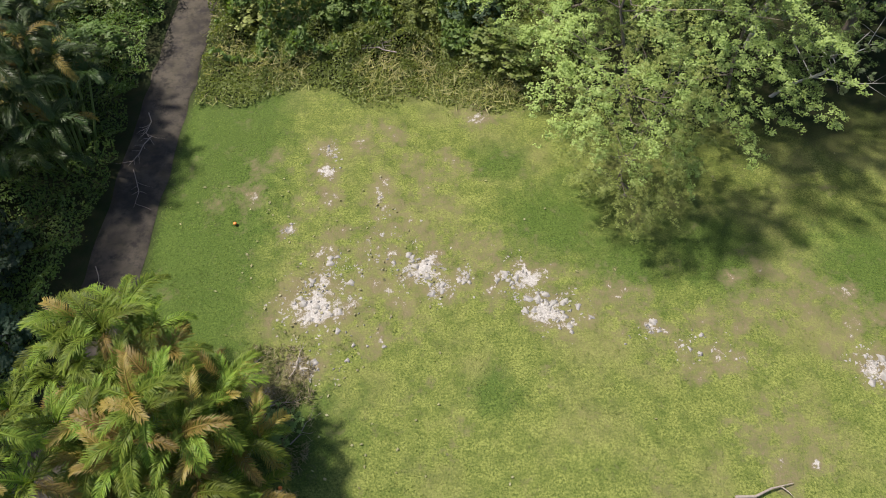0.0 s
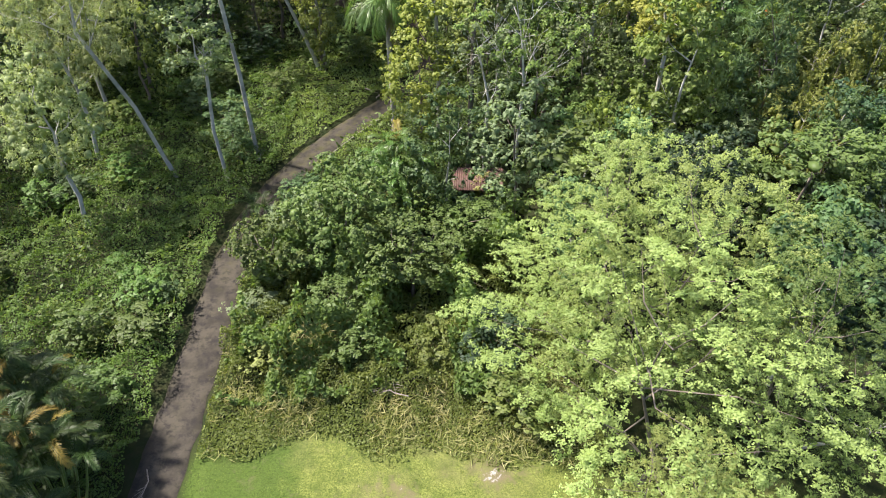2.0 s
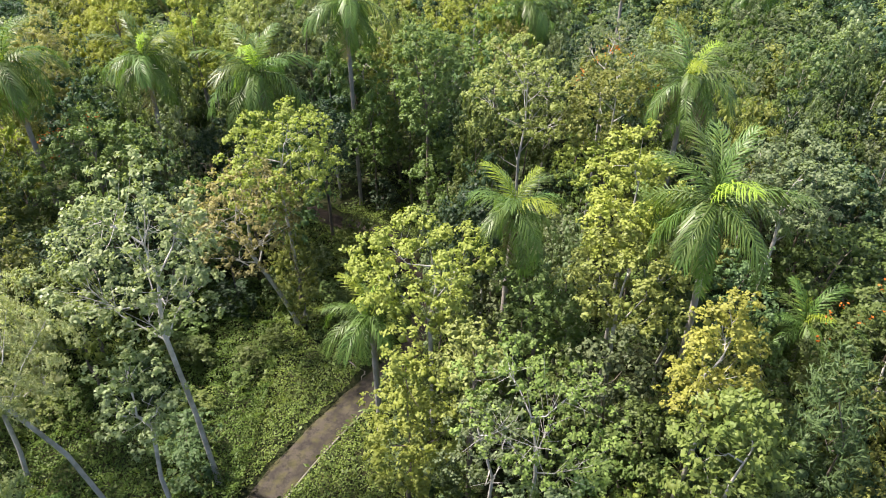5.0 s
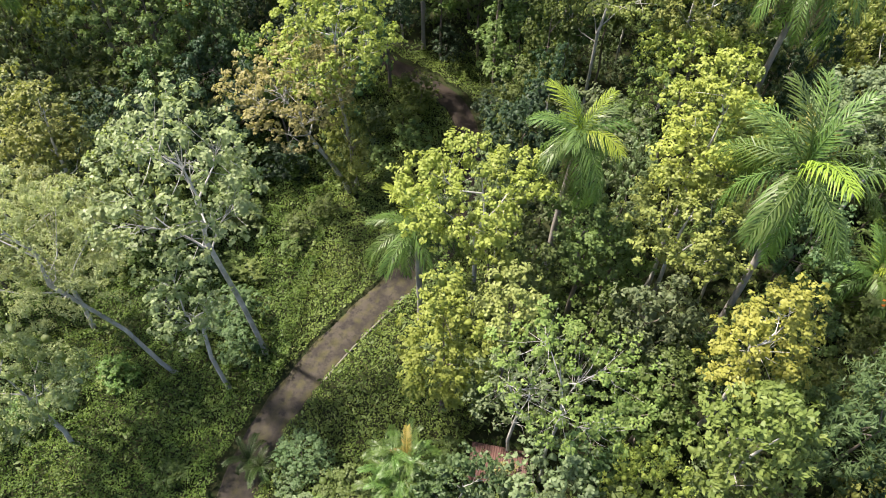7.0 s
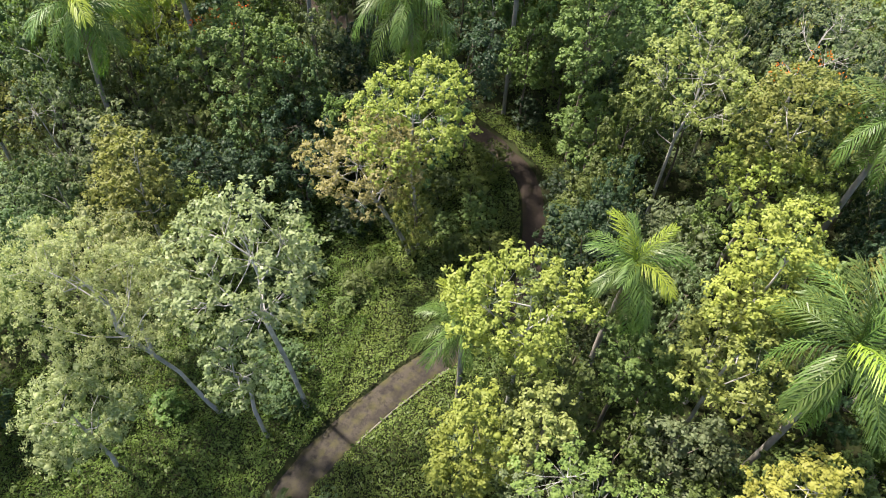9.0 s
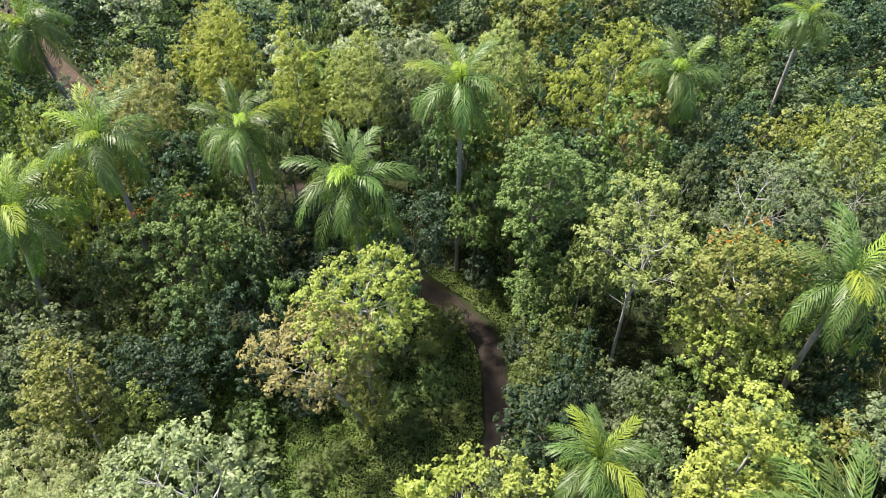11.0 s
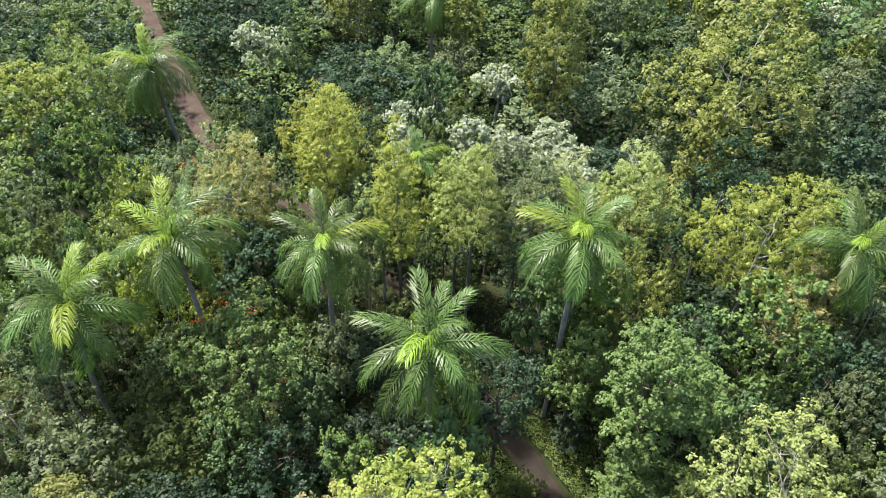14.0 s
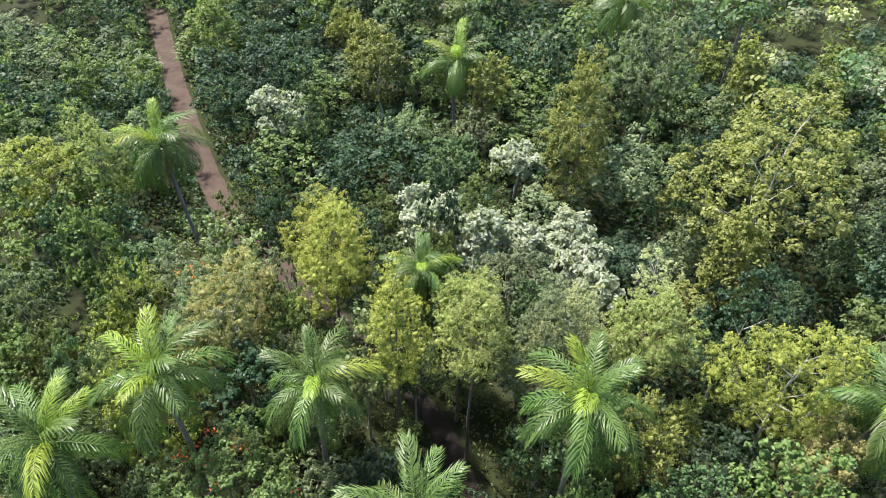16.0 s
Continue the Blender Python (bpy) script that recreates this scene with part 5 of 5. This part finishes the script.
def fallen_leaves():
    rng = np.random.default_rng(3)
    n = 170
    x, y = rng.normal(-5.6, 3.2, n), rng.uniform(6, 24, n)
    x = np.concatenate([x, rng.uniform(-12, 22, 25)])
    y = np.concatenate([y, rng.uniform(7, 28, 25)])
    ok = (x > -13.8) & (lane_gap(x, y) > 1.7)
    p = np.stack([x[ok], y[ok], np.full(ok.sum(), 0.07)], 1)
    nn = unit(rng.normal(size=p.shape) * 0.3 + np.array([0, 0, 1.0]))
    V = leaf_quads(rng, p, nn, 0.16, 0.11)
    m = leaf_mat("fallen_leaf", (0.24, 0.225, 0.14), (0.17, 0.15, 0.085))
    tagged(new("fallen_leaves", mesh_np("fallen_leaves", V, [quads(len(V) // 4)], m)), "pale fallen leaves scattered on the lawn", "leaves", kind="stuff")
    for px, py in ((-10.2, 20.9), (-6.4, 8.1)):
        bm = bmesh.new()
        bmesh.ops.create_icosphere(bm, subdivisions=2, radius=0.09)
        for v in bm.verts:
            v.co.z *= 0.85
        me = bpy.data.meshes.new("fallen_fruit")
        bm.to_mesh(me)
        bm.free()
        me.materials.append(rough_mat("fruit_skin", (0.5, 0.16, 0.02), (0.42, 0.11, 0.02), 9.0, 0.5, 0.1))
        ob = tagged(new("fallen_fruit", me), "small orange fruit fallen on grass", "fruit", "fallen fruit")
        ob.matrix_basis = pose(px, py, 0.10)


def branch(x, y, length, heading, forks, r, words, z=0.08, seed=0):
    """A dead branch lying on the ground."""
    rng = np.random.default_rng(seed + int(abs(x) * 10))
    main = np.array([(length * t, 0.12 * length * math.sin(3 * t) * rng.uniform(-1, 1), 0.02 + 0.1 * rng.random()) for t in (0, 0.3, 0.6, 1.0)])
    pieces = [tube(main, [r, r * 0.85, r * 0.6, r * 0.2], 6)]
    for _ in range(forks):
        t = rng.uniform(0.25, 0.9)
        a = np.array([np.interp(t, (0, 0.3, 0.6, 1.0), main[:, i]) for i in range(3)])
        d = np.array([rng.uniform(0.2, 1), rng.choice((-1, 1)) * rng.uniform(0.3, 1), rng.uniform(0.0, 0.35)]) * length * rng.uniform(0.2, 0.4)
        pieces.append(tube([a, a + d * 0.5 + rng.normal(size=3) * 0.05, a + d], [r * 0.45, r * 0.3, r * 0.08], 5))
    V, F = join(pieces)
    ob = new("fallen_branch", mesh_np("fallen_branch", V, [F], TWIG, True))
    ob.matrix_basis = pose(x, y, z, 0, 0, heading)
    return tagged(ob, words, "branch", "fallen branches")


stones()
fallen_leaves()
branch(-16.2, 28.6, 2.6, -70, 9, 0.035, "dead twiggy branch lying on the lane")
branch(-15.6, 26.8, 2.2, -110, 8, 0.03, "dead twiggy branch lying on the lane", seed=4)
branch(-16.0, 24.4, 2.6, -75, 5, 0.025, "thin dead branch lying on the lane", seed=5)
branch(-16.3, 18.4, 1.8, -60, 4, 0.025, "thin dead branch lying on the lane", seed=6)
branch(-8.4, 9.6, 2.6, 62, 4, 0.05, "bent dead branch beside palm clump")
branch(-7.9, 10.6, 1.8, 20, 3, 0.04, "bent dead branch beside palm clump", seed=2)
branch(-9.0, 12.8, 1.6, 40, 6, 0.04, "dry palm litter heap on grass edge", seed=8)
branch(-6.6, 12.6, 1.8, 75, 5, 0.03, "dry palm litter heap on grass edge", seed=21)
branch(-7.2, 11.4, 1.6, 15, 5, 0.03, "dry palm litter heap on grass edge", seed=22)
branch(-6.2, 9.8, 1.7, 50, 3, 0.03, "bent dead branch beside palm clump", seed=23)
branch(11.0, 7.6, 2.4, 12, 2, 0.07, "short dark log lying on grass", seed=3)
branch(-4.6, 33.0, 3.0, 30, 8, 0.04, "dry brushwood at the lawn's edge", 0.7, 9)
branch(-2.6, 32.6, 2.6, 150, 8, 0.04, "dry brushwood at the lawn's edge", 0.8, 10)
branch(-8.1, 70.6, 1.7, -38, 0, 0.06, "pale stripped branch at the lane's side", 0.5, 11)
branch(-6.7, 69.5, 1.0, -100, 1, 0.05, "pale stripped branch at the lane's side", 0.4, 12)


def kerb():
    p = LANE_PTS[(LANE_PTS[:, 1] > 57.5) & (LANE_PTS[:, 1] < 66.5) & (LANE_PTS[:, 0] > -14)]
    d = unit(np.gradient(p, axis=0))
    side = np.stack([d[:, 1], -d[:, 0]], 1)
    V = []
    for q, s in zip(p, side):
        for w, z in ((1.32, -0.05), (1.34, 0.13), (1.47, 0.14), (1.50, -0.05)):
            V.append((q[0] + s[0] * w, q[1] + s[1] * w, z))
    n = len(p)
    idx = np.arange(n * 4).reshape(n, 4)
    F = np.concatenate([np.stack([idx[:-1, i], idx[1:, i], idx[1:, i + 1], idx[:-1, i + 1]], -1) for i in range(3)])
    m = rough_mat("kerb_concrete", (0.13, 0.117, 0.096), (0.08, 0.074, 0.06), 3.0, c3=(0.05, 0.055, 0.03))
    tagged(new("kerb", mesh_np("kerb", V, [F], m)), "low mossy concrete kerb along the lane", "kerb", kind="structure")


kerb()


# ---- the shed among the trees ----
def box_bm(sx, sy, sz, at=(0, 0, 0), bevel=0.0):
    bm = bmesh.new()
    bmesh.ops.create_cube(bm, size=1.0)
    bmesh.ops.scale(bm, vec=(sx, sy, sz), verts=bm.verts)
    bmesh.ops.translate(bm, vec=at, verts=bm.verts)
    if bevel:
        bmesh.ops.bevel(bm, geom=bm.edges[:], offset=bevel, segments=1, affect="EDGES")
    return bm


def shed():
    rust = rough_mat("rusty_iron", (0.075, 0.032, 0.024), (0.045, 0.022, 0.017), 2.5, 0.8, 0.2, c3=(0.09, 0.055, 0.042))
    plank = rough_mat("old_plank", (0.09, 0.075, 0.06), (0.15, 0.125, 0.10), 6.0)
    ob = new("shed")
    ob.matrix_basis = pose(2.0, 51.2, 0, 0, 0, -4)
    x = np.linspace(-1.9, 1.9, 96)
    z = 0.028 * np.sin(x / 0.08 * math.pi)
    V = np.concatenate([np.stack([x, np.full_like(x, sy), 2.6 + z + (0.4 if sy > 0 else 0) + dz], 1) for sy, dz in ((-1.2, 0), (1.2, 0), (1.2, -0.012), (-1.2, -0.012))])
    n = len(x)
    i = np.arange(n - 1)
    F = np.concatenate([np.stack([i + a * n, i + 1 + a * n, i + 1 + ((a + 1) % 4) * n, i + ((a + 1) % 4) * n], 1) for a in range(4)])
    part_of("roof", mesh_np("roof", V, [F], rust), ob, label="rusty red corrugated iron roof")
    for px in (-1.7, 1.7):
        for py, h in ((-1.0, 2.6), (1.0, 2.9)):
            part("post", box_bm(0.12, 0.12, h, (px, py, h / 2), 0.01), plank, ob)
    for k in range(16):
        part("plank", box_bm(0.205, 0.03, 2.7, (-1.63 + k * 0.217, 1.08, 1.4)), plank, ob)
    tagged(ob, "overgrown plank shed with rusty corrugated roof", "shed")


shed()


# ---- the far clearings ----
PLASTER = rough_mat("white_plaster", (0.62, 0.61, 0.58), (0.54, 0.53, 0.50), 0.6, 0.8, 0.05)
DARK_GLASS = rough_mat("window_glass", (0.03, 0.035, 0.04), (0.05, 0.055, 0.06), 1.0, 0.15, 0.0)


def white_house(x, y, turn, w, d, h):
    ob = new("house")
    ob.matrix_basis = pose(x, y, 0, 0, 0, turn)
    part("wall", box_bm(w, d, h, (0, 0, h / 2)), PLASTER, ob)
    part("roof", box_bm(w + 0.8, d + 0.8, 0.35, (0, 0, h + 0.175), 0.03), PLASTER, ob, "flat white concrete roof")
    n = int(w // 3.5)
    for i in range(n):
        for z in np.arange(1.6, h - 0.8, 3.0):
            win = part("window", box_bm(1.5, 0.14, 1.2, (-w / 2 + (i + 0.5) * w / n, -d / 2 - 0.02, z)), PLASTER, ob)
            part("pane", box_bm(1.3, 0.06, 1.0, (-w / 2 + (i + 0.5) * w / n, -d / 2 - 0.09, z)), DARK_GLASS, win)
    return tagged(ob, "white flat-roofed house beyond the forest", "house", "far houses")


white_house(232, 338, -30, 26, 14, 7.0)
white_house(213, 318, -30, 16, 10, 3.6)
white_house(250, 385, -30, 20, 12, 6.5)


def car(x, y, turn, paint, words):
    ob = new("car")
    ob.matrix_basis = pose(x, y, 0.05, 0, 0, turn)
    body = box_bm(4.3, 1.75, 0.65, (0, 0, 0.68), 0.12)
    part("body", body, paint, ob)
    cab = box_bm(2.3, 1.55, 0.6, (-0.2, 0, 1.28), 0.02)
    for v in cab.verts:
        if v.co.z > 1.3:
            v.co.x = -0.2 + (v.co.x + 0.2) * 0.72
            v.co.y *= 0.86
    part("cabin", cab, DARK_GLASS, ob, "dark glazed cabin")
    part("roof", box_bm(1.6, 1.3, 0.05, (-0.2, 0, 1.61), 0.02), paint, ob)
    tyre = rough_mat("tyre_rubber", (0.02, 0.02, 0.02), (0.03, 0.03, 0.03), 8.0)
    for px in (-1.35, 1.35):
        for py in (-0.8, 0.8):
            bm = bmesh.new()
            bmesh.ops.create_cone(bm, cap_ends=True, segments=16, radius1=0.33, radius2=0.33, depth=0.22)
            bmesh.ops.rotate(bm, matrix=Matrix.Rotation(math.pi / 2, 3, "X"), verts=bm.verts)
            bmesh.ops.translate(bm, vec=(px, py, 0.33), verts=bm.verts)
            part("wheel", bm, tyre, ob)
    return tagged(ob, words, "car", "parked cars")


WHITE_PAINT = rough_mat("car_paint_white", (0.6, 0.6, 0.6), (0.56, 0.56, 0.57), 0.5, 0.3, 0.0)
SILVER_PAINT = rough_mat("car_paint_silver", (0.33, 0.34, 0.36), (0.30, 0.31, 0.33), 0.5, 0.3, 0.0)
car(-178, 478, 20, WHITE_PAINT, "white car parked on a far clearing")
car(-158, 468, 15, SILVER_PAINT, "silver car parked on a far clearing")
car(-192, 470, 25, SILVER_PAINT, "silver car parked on a far clearing")
